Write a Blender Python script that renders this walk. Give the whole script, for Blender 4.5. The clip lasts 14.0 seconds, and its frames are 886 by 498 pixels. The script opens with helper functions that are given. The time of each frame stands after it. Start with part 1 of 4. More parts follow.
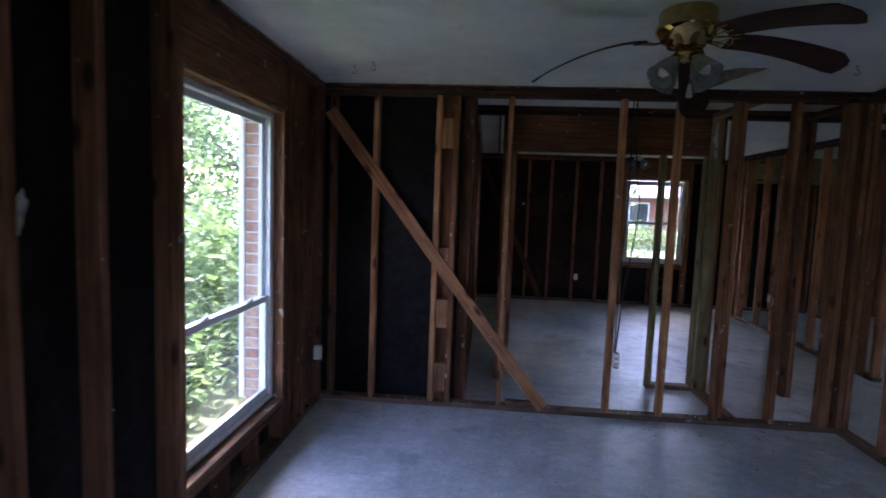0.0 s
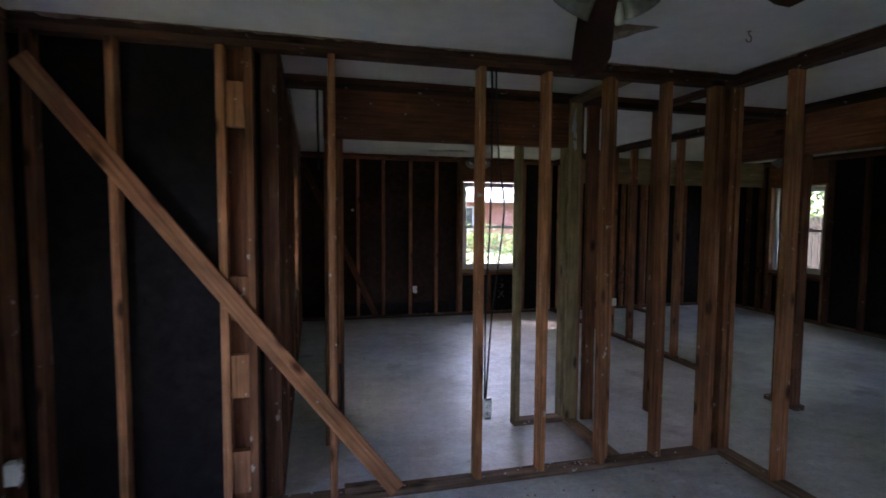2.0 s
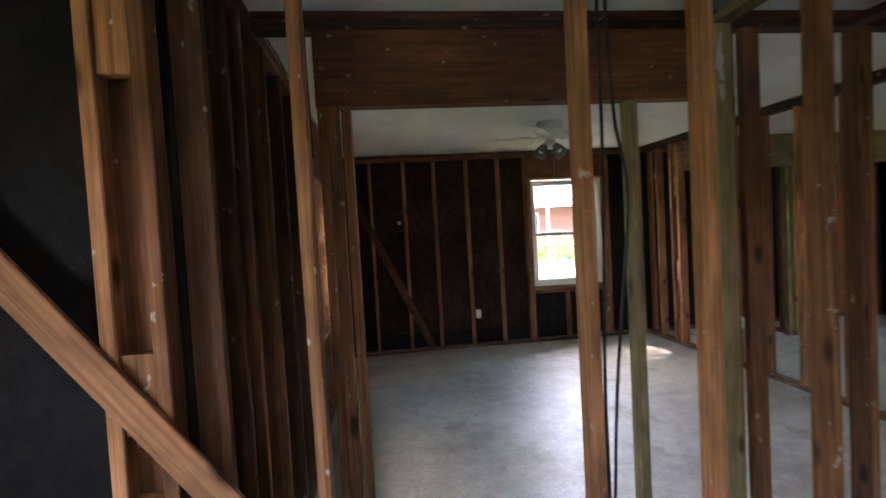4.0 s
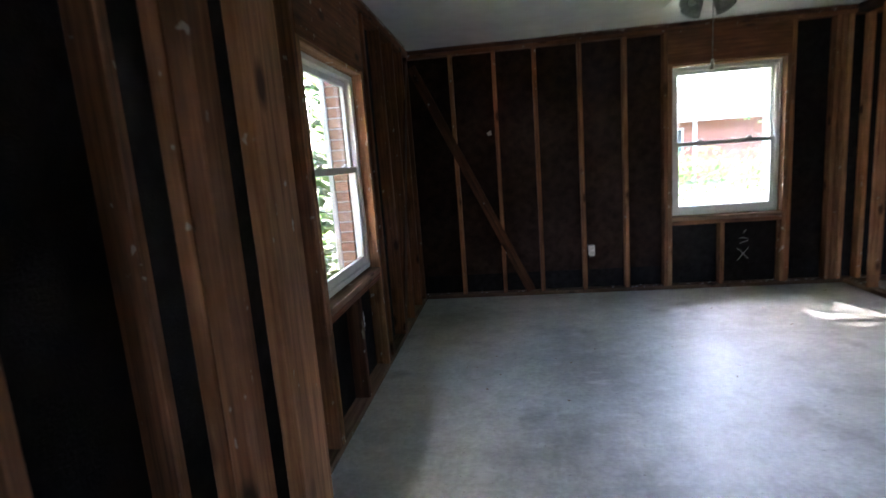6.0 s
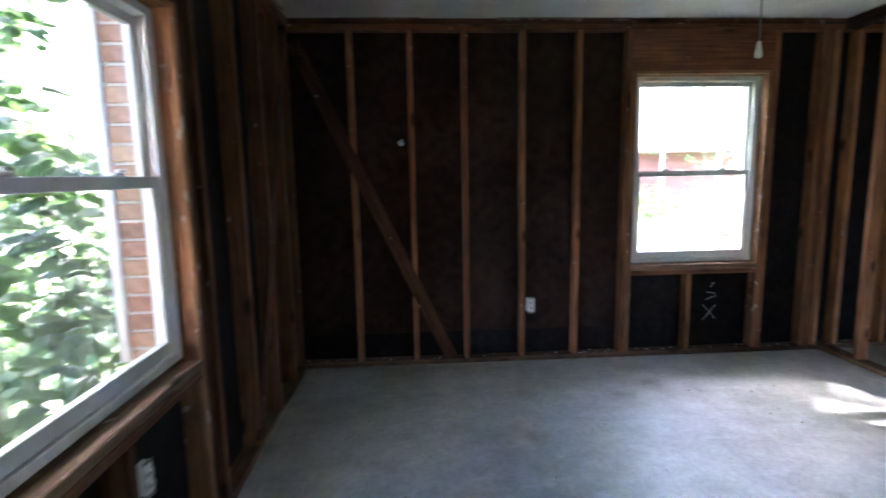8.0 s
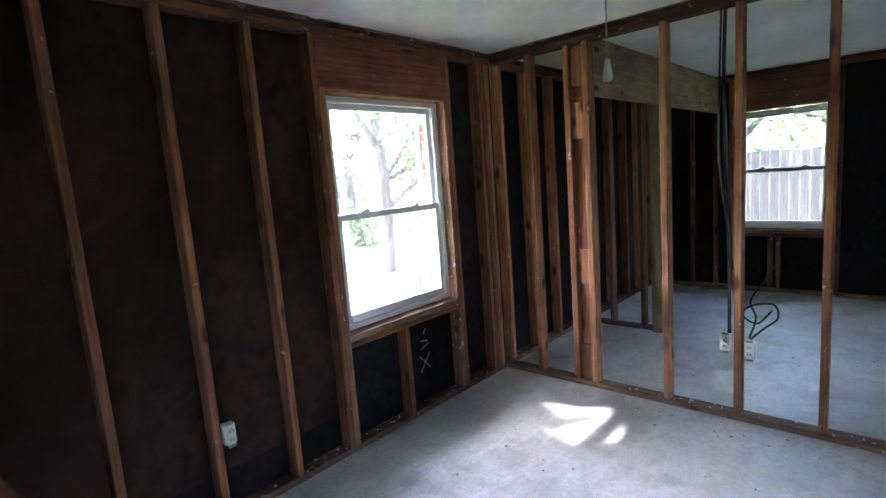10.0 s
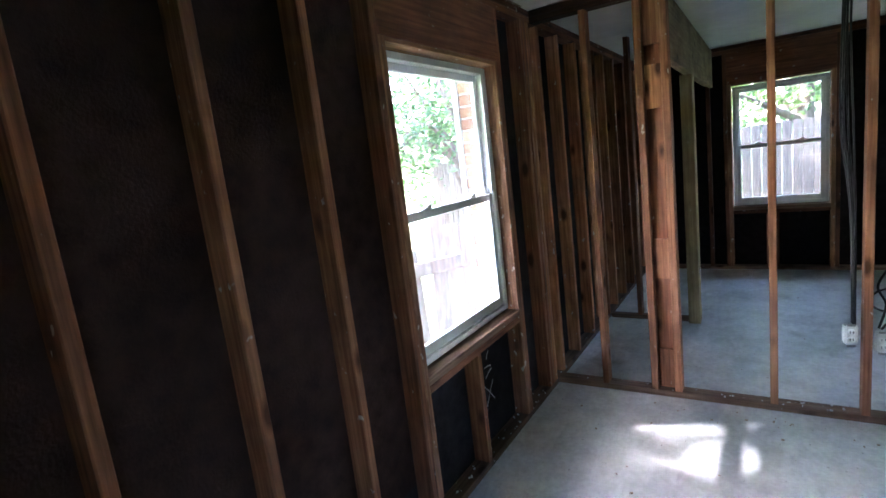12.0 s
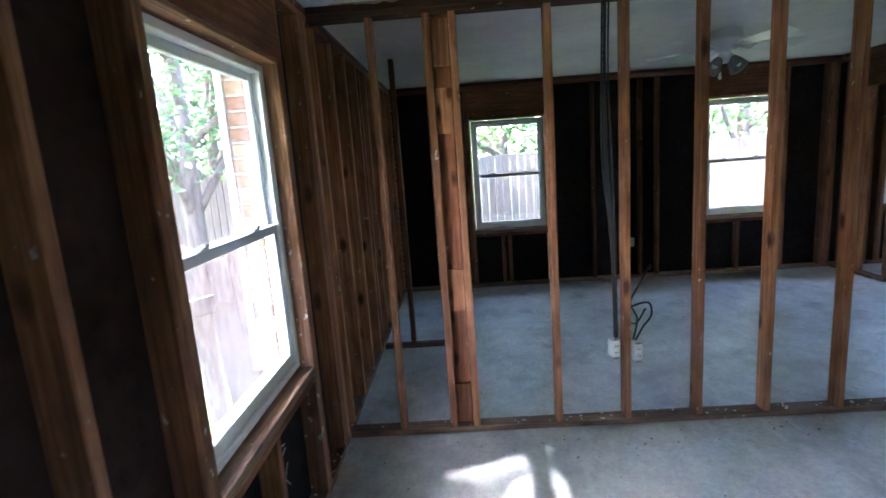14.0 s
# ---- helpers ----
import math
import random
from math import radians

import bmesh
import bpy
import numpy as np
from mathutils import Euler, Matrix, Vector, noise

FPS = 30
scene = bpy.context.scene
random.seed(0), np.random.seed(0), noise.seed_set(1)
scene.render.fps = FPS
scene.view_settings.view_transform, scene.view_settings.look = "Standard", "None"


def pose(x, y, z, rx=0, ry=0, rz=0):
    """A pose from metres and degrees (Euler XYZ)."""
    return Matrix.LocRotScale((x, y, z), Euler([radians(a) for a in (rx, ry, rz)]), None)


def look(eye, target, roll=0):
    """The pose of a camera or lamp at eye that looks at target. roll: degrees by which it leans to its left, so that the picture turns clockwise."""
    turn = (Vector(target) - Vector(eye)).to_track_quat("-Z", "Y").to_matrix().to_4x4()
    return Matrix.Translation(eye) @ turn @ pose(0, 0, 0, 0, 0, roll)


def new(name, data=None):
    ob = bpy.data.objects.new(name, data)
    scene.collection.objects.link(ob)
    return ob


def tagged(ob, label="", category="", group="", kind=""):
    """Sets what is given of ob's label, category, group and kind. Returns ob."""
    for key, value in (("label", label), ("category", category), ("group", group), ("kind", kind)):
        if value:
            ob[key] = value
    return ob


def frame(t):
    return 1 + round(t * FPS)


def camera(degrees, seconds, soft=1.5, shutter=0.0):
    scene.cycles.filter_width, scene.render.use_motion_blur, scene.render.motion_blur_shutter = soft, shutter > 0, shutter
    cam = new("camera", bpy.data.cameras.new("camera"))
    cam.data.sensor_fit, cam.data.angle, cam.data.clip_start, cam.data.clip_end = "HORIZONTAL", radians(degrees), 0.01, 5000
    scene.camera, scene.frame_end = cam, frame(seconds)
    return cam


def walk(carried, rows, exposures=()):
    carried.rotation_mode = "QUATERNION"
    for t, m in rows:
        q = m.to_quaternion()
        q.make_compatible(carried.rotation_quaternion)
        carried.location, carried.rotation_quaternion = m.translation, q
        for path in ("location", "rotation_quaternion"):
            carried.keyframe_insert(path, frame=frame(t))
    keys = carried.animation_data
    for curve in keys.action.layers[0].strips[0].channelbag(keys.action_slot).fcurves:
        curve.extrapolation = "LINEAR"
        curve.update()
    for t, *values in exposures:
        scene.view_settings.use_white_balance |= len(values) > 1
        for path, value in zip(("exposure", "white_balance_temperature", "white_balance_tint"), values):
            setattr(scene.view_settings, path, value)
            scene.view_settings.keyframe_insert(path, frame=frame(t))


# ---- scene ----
cam = camera(81.9, 14.0, shutter=0.4)
PATH = [
    (0, (0.213, -0.053, 1.57), (0.049, 1.933, 1.393), 2.1),
    (0.5, (0.277, 0.206, 1.56), (0.303, 2.2, 1.415), 1.7),
    (1, (0.179, 0.557, 1.554), (0.369, 2.545, 1.443), 1.5),
    (1.5, (0.171, 0.792, 1.585), (0.53, 2.756, 1.465), 2.7),
    (2, (0.268, 1.076, 1.555), (0.759, 3.01, 1.422), 0.4),
    (2.5, (0.338, 1.378, 1.54), (1.001, 3.256, 1.364), 0.8),
    (3, (0.401, 1.758, 1.498), (1.097, 3.629, 1.376), -3.2),
    (3.5, (0.474, 2.045, 1.521), (0.973, 3.978, 1.398), -3.1),
    (4, (0.556, 2.345, 1.533), (0.805, 4.328, 1.449), -3.2),
    (6.3, (0.987, 3.813, 1.363), (0.611, 5.739, 0.974), -7.6),
    (6.5, (0.965, 3.959, 1.355), (0.584, 5.88, 0.948), -11.2),
    (7, (0.936, 4.368, 1.398), (0.704, 6.34, 1.156), -2.5),
    (7.5, (0.897, 4.687, 1.365), (0.734, 6.666, 1.127), -1.5),
    (8, (0.896, 5.0, 1.378), (1.012, 6.977, 1.097), -1.0),
    (8.5, (0.818, 5.351, 1.486), (1.513, 7.207, 1.212), -3.9),
    (9, (0.782, 5.657, 1.578), (1.877, 7.307, 1.297), -3.6),
    (11.5, (0.779, 7.189, 1.562), (2.398, 8.317, 1.238), -7.4),
    (12, (0.841, 7.413, 1.594), (2.499, 8.481, 1.259), -6.9),
    (12.5, (0.813, 7.579, 1.572), (2.61, 8.424, 1.338), -4.4),
    (13, (0.865, 7.71, 1.661), (2.76, 8.267, 1.342), -5.8),
    (13.5, (1.035, 7.838, 1.585), (2.985, 8.115, 1.238), -6.2),
    (14, (1.198, 7.893, 1.629), (3.164, 7.968, 1.274), -4.1),
]
EXPOSURES = ((0.0, 4.15, 5600, 31), (2.0, 4.4, 6350, 30), (2.6, 4.8, 6350, 28), (4.0, 5.5, 7100, 24), (6.5, 5.55, 6000, 20), (8.0, 5.75, 5850, 20), (9.0, 5.95, 5800, 22), (12.5, 5.7, 5600, 21), (14.0, 5.65, 5550, 20))
walk(cam, [(t, look(eye, target, roll)) for t, eye, target, roll in PATH], EXPOSURES)

# ---- world and light ----
SUN_DIR = Vector((0.30, -0.84, -1.0)).normalized()
world = bpy.data.worlds.new("sky")
scene.world = world
world.use_nodes = True
wn = world.node_tree.nodes
sky = wn.new("ShaderNodeTexSky")
sky.sky_type = 'NISHITA'
sky.sun_disc = False
sky.sun_elevation = math.asin(-SUN_DIR.z)
sky.sun_rotation = math.atan2(-SUN_DIR.x, -SUN_DIR.y)
sky.air_density, sky.dust_density, sky.ozone_density = 1.0, 2.5, 1.0
wn["Background"].inputs[1].default_value = 0.15
world.node_tree.links.new(sky.outputs[0], wn["Background"].inputs[0])
sun_data = bpy.data.lights.new("sun", 'SUN')
sun_data.energy, sun_data.angle, sun_data.color = 2.2, radians(2.4), (1.0, 0.94, 0.84)
sun = new("sun", sun_data)
sun.matrix_world = look((0, 0, 20), Vector((0, 0, 20)) + SUN_DIR)

# ---- materials ----
def mat_new(name):
    m = bpy.data.materials.new(name)
    m.use_nodes = True
    return m, m.node_tree.nodes, m.node_tree.links, m.node_tree.nodes["Principled BSDF"]


def ramp(n, stops):
    r = n.new("ShaderNodeValToRGB")
    e = r.color_ramp.elements
    while len(e) < len(stops):
        e.new(0.5)
    for k, (p, c) in enumerate(stops):
        e[k].position = p
        e[k].color = (*c, 1) if len(c) == 3 else (c[0], c[0], c[0], 1)
    return r


def tex(n, l, vec, scale, detail=4, rough=0.55, stretch=(1, 1, 1)):
    mp = n.new("ShaderNodeMapping")
    mp.inputs["Scale"].default_value = stretch
    l.new(vec, mp.inputs["Vector"])
    t = n.new("ShaderNodeTexNoise")
    t.inputs["Scale"].default_value = scale
    t.inputs["Detail"].default_value = detail
    t.inputs["Roughness"].default_value = rough
    l.new(mp.outputs[0], t.inputs["Vector"])
    return t


def mix(n, l, fac, a, b, kind='MIX'):
    m = n.new("ShaderNodeMix")
    m.data_type, m.blend_type = 'RGBA', kind
    for sock, v in ((m.inputs[0], fac), (m.inputs[6], a), (m.inputs[7], b)):
        if isinstance(v, (int, float)):
            sock.default_value = v
        elif isinstance(v, tuple):
            sock.default_value = (*v, 1)
        else:
            l.new(v, sock)
    return m.outputs[2]


def bump(n, l, bsdf, height, strength, dist=0.01):
    b = n.new("ShaderNodeBump")
    b.inputs["Strength"].default_value = strength
    b.inputs["Distance"].default_value = dist
    l.new(height, b.inputs["Height"])
    l.new(b.outputs[0], bsdf.inputs["Normal"])


def wood(name, dark, light, specks=0.5, knots=True, rare=0.70):
    """Rough-sawn lumber, grain along local z, tone differing board by board, with knots and flecks of old plaster."""
    m, n, l, p = mat_new(name)
    co = n.new("ShaderNodeTexCoord")
    oi = n.new("ShaderNodeObjectInfo")
    add = n.new("ShaderNodeVectorMath")
    add.operation = 'MULTIPLY_ADD'
    cx = n.new("ShaderNodeCombineXYZ")
    for k in range(3):
        l.new(oi.outputs["Random"], cx.inputs[k])
    l.new(cx.outputs[0], add.inputs[0])
    add.inputs[1].default_value = (37.0, 53.0, 71.0)
    l.new(co.outputs["Object"], add.inputs[2])
    v = add.outputs[0]
    grain = tex(n, l, v, 60, 5, 0.6, (1, 1, 0.035))
    broad = tex(n, l, v, 7, 4, 0.6, (1, 1, 0.45))
    r1 = ramp(n, [(0.30, dark), (0.72, light)])
    l.new(grain.outputs["Fac"], r1.inputs[0])
    r2 = ramp(n, [(0.32, (0.55,)), (0.68, (1.1,))])
    l.new(broad.outputs["Fac"], r2.inputs[0])
    c = mix(n, l, 1.0, r1.outputs[0], r2.outputs[0], 'MULTIPLY')
    r3 = ramp(n, [(0.0, (0.58, 0.53, 0.50)), (0.5, (0.95, 0.94, 0.93)), (1.0, (1.32, 1.28, 1.20))])
    l.new(oi.outputs["Random"], r3.inputs[0])
    c = mix(n, l, 1.0, c, r3.outputs[0], 'MULTIPLY')
    if knots:
        mp = n.new("ShaderNodeMapping")
        mp.inputs["Scale"].default_value = (7, 7, 3.2)
        l.new(v, mp.inputs["Vector"])
        vo = n.new("ShaderNodeTexVoronoi")
        vo.inputs["Scale"].default_value = 1.0
        l.new(mp.outputs[0], vo.inputs["Vector"])
        rk = ramp(n, [(0.09, (1.0,)), (0.21, (0.0,))])
        l.new(vo.outputs["Distance"], rk.inputs[0])
        c = mix(n, l, rk.outputs[0], c, (dark[0] * 0.35, dark[1] * 0.32, dark[2] * 0.3))
    if specks:
        s = tex(n, l, v, 26, 2, 0.5, (1, 1, 0.7))
        rs = ramp(n, [(rare, (0.0,)), (rare + 0.045, (specks,))])
        l.new(s.outputs["Fac"], rs.inputs[0])
        c = mix(n, l, rs.outputs[0], c, (0.62, 0.57, 0.50))
    l.new(c, p.inputs["Base Color"])
    p.inputs["Roughness"].default_value = 0.75
    p.inputs["Specular IOR Level"].default_value = 0.25
    bump(n, l, p, grain.outputs["Fac"], 0.35, 0.004)
    return m


def speckled(name, stops, scale, rough=0.85, bump_s=0.2, bump_scale=None, stretch=(1, 1, 1), broad=None, gloss=0.5):
    m, n, l, p = mat_new(name)
    p.inputs["Specular IOR Level"].default_value = gloss
    co = n.new("ShaderNodeTexCoord")
    t = tex(n, l, co.outputs["Object"], scale, 6, 0.6, stretch)
    r = ramp(n, stops)
    l.new(t.outputs["Fac"], r.inputs[0])
    c = r.outputs[0]
    if broad:
        t2 = tex(n, l, co.outputs["Object"], broad[0], 3, 0.5)
        r2 = ramp(n, [(0.35, (broad[1],)), (0.65, (broad[2],))])
        l.new(t2.outputs["Fac"], r2.inputs[0])
        c = mix(n, l, 1.0, c, r2.outputs[0], 'MULTIPLY')
    l.new(c, p.inputs["Base Color"])
    p.inputs["Roughness"].default_value = rough
    if bump_s:
        t3 = tex(n, l, co.outputs["Object"], bump_scale or scale * 3, 4, 0.6)
        bump(n, l, p, t3.outputs["Fac"], bump_s, 0.006)
    return m


STUD = wood("stud_wood", (0.21, 0.082, 0.034), (0.59, 0.275, 0.130), 0.65)
JAMB = wood("flecked_jamb_wood", (0.21, 0.095, 0.045), (0.56, 0.30, 0.16), 0.75, True, 0.665)
PLATE = wood("plate_wood", (0.15, 0.085, 0.052), (0.36, 0.235, 0.15), 0.75)
DARKWOOD = wood("aged_wood", (0.105, 0.043, 0.021), (0.29, 0.130, 0.064), 0.45)
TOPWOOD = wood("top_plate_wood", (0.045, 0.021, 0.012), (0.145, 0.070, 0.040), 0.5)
REDWOOD = wood("header_wood", (0.15, 0.054, 0.024), (0.36, 0.150, 0.068), 0.5)
PALE = wood("new_wood", (0.28, 0.21, 0.10), (0.48, 0.38, 0.20), 0.2)
FAN_WOOD = wood("fan_wood", (0.045, 0.018, 0.010), (0.10, 0.042, 0.022), 0.0, False)
BLACKBOARD = speckled("black_sheathing", [(0.3, (0.0080, 0.0066, 0.0068)), (0.7, (0.0215, 0.0180, 0.0185))], 18, 0.85, 0.3, 90, broad=(1.2, 0.7, 1.2), gloss=0.12)
BROWNBOARD = speckled("brown_fibreboard", [(0.3, (0.020, 0.0105, 0.0075)), (0.72, (0.050, 0.0265, 0.0195))], 14, 0.9, 0.3, 90, broad=(1.6, 0.65, 1.25), gloss=0.12)
CEIL = speckled("ceiling_texture", [(0.3, (0.78, 0.775, 0.75)), (0.7, (0.88, 0.875, 0.85))], 7, 0.95, 0.55, 85, broad=(0.9, 0.86, 1.04))
PAPER = speckled("torn_paper", [(0.3, (0.16, 0.10, 0.06)), (0.7, (0.36, 0.27, 0.19))], 25, 0.9, 0.4)
WHITE = speckled("white_vinyl", [(0.3, (0.70, 0.71, 0.72)), (0.7, (0.80, 0.81, 0.81))], 9, 0.35, 0.05)
SOFFIT = speckled("soffit_paint", [(0.3, (0.70, 0.70, 0.68)), (0.7, (0.80, 0.80, 0.78))], 5, 0.6, 0.1)
PLASTIC = speckled("ivory_plastic", [(0.3, (0.80, 0.79, 0.75)), (0.7, (0.87, 0.86, 0.82))], 30, 0.35, 0.0)
CABLE = speckled("black_cable", [(0.3, (0.012, 0.012, 0.012)), (0.7, (0.03, 0.03, 0.03))], 30, 0.45, 0.0)
GREYCABLE = speckled("grey_cable", [(0.3, (0.30, 0.30, 0.30)), (0.7, (0.42, 0.42, 0.42))], 30, 0.5, 0.0)
MORTAR = speckled("mortar", [(0.3, (0.42, 0.39, 0.34)), (0.7, (0.56, 0.52, 0.46))], 40, 0.95, 0.4)
GRASS = speckled("lawn", [(0.3, (0.035, 0.055, 0.018)), (0.7, (0.095, 0.12, 0.045))], 6, 0.95, 0.5, 60, broad=(0.3, 0.7, 1.2))
ROOFING = speckled("roof_shingle", [(0.3, (0.24, 0.23, 0.22)), (0.7, (0.38, 0.37, 0.36))], 12, 0.9, 0.4)
REDSIDING = speckled("red_siding", [(0.3, (0.24, 0.085, 0.06)), (0.7, (0.34, 0.13, 0.09))], 8, 0.8, 0.2, stretch=(1, 1, 6))
FENCEWOOD = speckled("grey_fence_wood", [(0.3, (0.045, 0.036, 0.028)), (0.7, (0.11, 0.09, 0.072))], 10, 0.85, 0.3, stretch=(4, 4, 0.3))
BARK = speckled("bark", [(0.3, (0.06, 0.045, 0.035)), (0.7, (0.16, 0.125, 0.10))], 12, 0.95, 0.7, 40, stretch=(1, 1, 0.25))
OLDBOARD = speckled("weathered_board", [(0.3, (0.07, 0.065, 0.058)), (0.7, (0.15, 0.14, 0.128))], 9, 0.85, 0.3, stretch=(4, 4, 0.3))
TARP = speckled("grey_sheet", [(0.3, (0.5, 0.49, 0.47)), (0.7, (0.66, 0.65, 0.63))], 5, 0.6, 0.3)
DARKGLASS = speckled("dark_glazing", [(0.3, (0.03, 0.035, 0.04)), (0.7, (0.05, 0.055, 0.06))], 3, 0.1, 0.0)


def brass_mat():
    m, n, l, p = mat_new("polished_brass")
    co = n.new("ShaderNodeTexCoord")
    t = tex(n, l, co.outputs["Object"], 30, 4)
    r = ramp(n, [(0.3, (0.40, 0.27, 0.09)), (0.7, (0.58, 0.42, 0.17))])
    l.new(t.outputs["Fac"], r.inputs[0])
    l.new(r.outputs[0], p.inputs["Base Color"])
    p.inputs["Metallic"].default_value = 1.0
    p.inputs["Roughness"].default_value = 0.09
    return m


def shade_mat():
    m, n, l, p = mat_new("frosted_shade")
    co = n.new("ShaderNodeTexCoord")
    t = tex(n, l, co.outputs["Object"], 45, 3)
    r = ramp(n, [(0.3, (0.50, 0.50, 0.47)), (0.7, (0.72, 0.72, 0.68))])
    l.new(t.outputs["Fac"], r.inputs[0])
    l.new(r.outputs[0], p.inputs["Base Color"])
    p.inputs["Roughness"].default_value = 0.25
    p.inputs["Transmission Weight"].default_value = 0.55
    return m


def steel_mat():
    m, n, l, p = mat_new("dull_steel")
    co = n.new("ShaderNodeTexCoord")
    t = tex(n, l, co.outputs["Object"], 50, 3)
    r = ramp(n, [(0.3, (0.25, 0.24, 0.23)), (0.7, (0.45, 0.44, 0.42))])
    l.new(t.outputs["Fac"], r.inputs[0])
    l.new(r.outputs[0], p.inputs["Base Color"])
    p.inputs["Metallic"].default_value = 0.9
    p.inputs["Roughness"].default_value = 0.45
    return m


def glass_mat(name, dust):
    """Window glass: clear, a mirror at grazing angles, with a film of dust."""
    m, n, l, p = mat_new(name)
    n.remove(p)
    out = n["Material Output"]
    tr = n.new("ShaderNodeBsdfTransparent")
    gl = n.new("ShaderNodeBsdfGlossy")
    gl.inputs["Roughness"].default_value = 0.02
    lw = n.new("ShaderNodeLayerWeight")
    lw.inputs["Blend"].default_value = 0.5
    pw = n.new("ShaderNodeMath")
    pw.operation = 'POWER'
    pw.inputs[1].default_value = 5.0
    l.new(lw.outputs["Facing"], pw.inputs[0])
    fr = n.new("ShaderNodeMath")
    fr.operation = 'MULTIPLY_ADD'
    fr.inputs[1].default_value, fr.inputs[2].default_value = 0.5, 0.025
    l.new(pw.outputs[0], fr.inputs[0])
    m1 = n.new("ShaderNodeMixShader")
    l.new(fr.outputs[0], m1.inputs[0])
    l.new(tr.outputs[0], m1.inputs[1])
    l.new(gl.outputs[0], m1.inputs[2])
    di = n.new("ShaderNodeBsdfTranslucent")
    di.inputs["Color"].default_value = (0.85, 0.86, 0.86, 1)
    co = n.new("ShaderNodeTexCoord")
    t = tex(n, l, co.outputs["Object"], 3.0, 5, 0.65, (1, 1, 0.4))
    r = ramp(n, [(0.35, (0.0,)), (0.75, (dust,))])
    l.new(t.outputs["Fac"], r.inputs[0])
    m2 = n.new("ShaderNodeMixShader")
    l.new(r.outputs[0], m2.inputs[0])
    l.new(m1.outputs[0], m2.inputs[1])
    l.new(di.outputs[0], m2.inputs[2])
    l.new(m2.outputs[0], out.inputs["Surface"])
    return m


def concrete_mat():
    m, n, l, p = mat_new("concrete_slab")
    co = n.new("ShaderNodeTexCoord")
    v = co.outputs["Object"]
    base = tex(n, l, v, 1.1, 6, 0.62)
    r1 = ramp(n, [(0.32, (0.40, 0.402, 0.40)), (0.50, (0.59, 0.592, 0.59)), (0.66, (0.73, 0.73, 0.73))])
    l.new(base.outputs["Fac"], r1.inputs[0])
    fine = tex(n, l, v, 34, 6, 0.7)
    r2 = ramp(n, [(0.3, (0.86,)), (0.7, (1.10,))])
    l.new(fine.outputs["Fac"], r2.inputs[0])
    c = mix(n, l, 1.0, r1.outputs[0], r2.outputs[0], 'MULTIPLY')
    # trowel marks and pale residue of old adhesive
    sm = tex(n, l, v, 4.5, 5, 0.6, (1.0, 2.2, 1))
    rs = ramp(n, [(0.56, (0.0,)), (0.66, (0.55,))])
    l.new(sm.outputs["Fac"], rs.inputs[0])
    c = mix(n, l, rs.outputs[0], c, (0.72, 0.722, 0.72))
    mo = tex(n, l, v, 8.5, 5, 0.65)
    rm = ramp(n, [(0.36, (0.86,)), (0.64, (1.06,))])
    l.new(mo.outputs["Fac"], rm.inputs[0])
    c = mix(n, l, 1.0, c, rm.outputs[0], 'MULTIPLY')
    st = tex(n, l, v, 2.3, 4, 0.55)
    rd = ramp(n, [(0.60, (0.0,)), (0.74, (0.6,))])
    l.new(st.outputs["Fac"], rd.inputs[0])
    c = mix(n, l, rd.outputs[0], c, (0.17, 0.165, 0.155))
    sp = tex(n, l, v, 48, 2, 0.4)
    rp = ramp(n, [(0.72, (0.0,)), (0.76, (0.7,))])
    l.new(sp.outputs["Fac"], rp.inputs[0])
    c = mix(n, l, rp.outputs[0], c, (0.13, 0.12, 0.11))
    l.new(c, p.inputs["Base Color"])
    rr = ramp(n, [(0.3, (0.34,)), (0.7, (0.62,))])
    l.new(sm.outputs["Fac"], rr.inputs[0])
    l.new(rr.outputs[0], p.inputs["Roughness"])
    bump(n, l, p, fine.outputs["Fac"], 0.1, 0.004)
    return m


def leaf_mat(name, a, b):
    m, n, l, p = mat_new(name)
    g = n.new("ShaderNodeNewGeometry")
    r = ramp(n, [(0.0, a), (1.0, b)])
    l.new(g.outputs["Random Per Island"], r.inputs[0])
    co = n.new("ShaderNodeTexCoord")
    t = tex(n, l, co.outputs["Object"], 30, 3)
    r2 = ramp(n, [(0.3, (0.8,)), (0.7, (1.2,))])
    l.new(t.outputs["Fac"], r2.inputs[0])
    c = mix(n, l, 1.0, r.outputs[0], r2.outputs[0], 'MULTIPLY')
    l.new(c, p.inputs["Base Color"])
    p.inputs["Roughness"].default_value = 0.5
    tl = n.new("ShaderNodeBsdfTranslucent")
    l.new(c, tl.inputs["Color"])
    mx = n.new("ShaderNodeMixShader")
    mx.inputs[0].default_value = 0.45
    l.new(p.outputs[0], mx.inputs[1])
    l.new(tl.outputs[0], mx.inputs[2])
    l.new(mx.outputs[0], n["Material Output"].inputs["Surface"])
    return m


def brick_piece_mat():
    m, n, l, p = mat_new("brick_clay")
    oi = n.new("ShaderNodeObjectInfo")
    r = ramp(n, [(0.0, (0.29, 0.15, 0.10)), (0.5, (0.37, 0.22, 0.145)), (1.0, (0.45, 0.31, 0.21))])
    l.new(oi.outputs["Random"], r.inputs[0])
    co = n.new("ShaderNodeTexCoord")
    t = tex(n, l, co.outputs["Object"], 40, 4)
    r2 = ramp(n, [(0.3, (0.75,)), (0.7, (1.2,))])
    l.new(t.outputs["Fac"], r2.inputs[0])
    l.new(mix(n, l, 1.0, r.outputs[0], r2.outputs[0], 'MULTIPLY'), p.inputs["Base Color"])
    p.inputs["Roughness"].default_value = 0.9
    bump(n, l, p, t.outputs["Fac"], 0.5, 0.004)
    return m


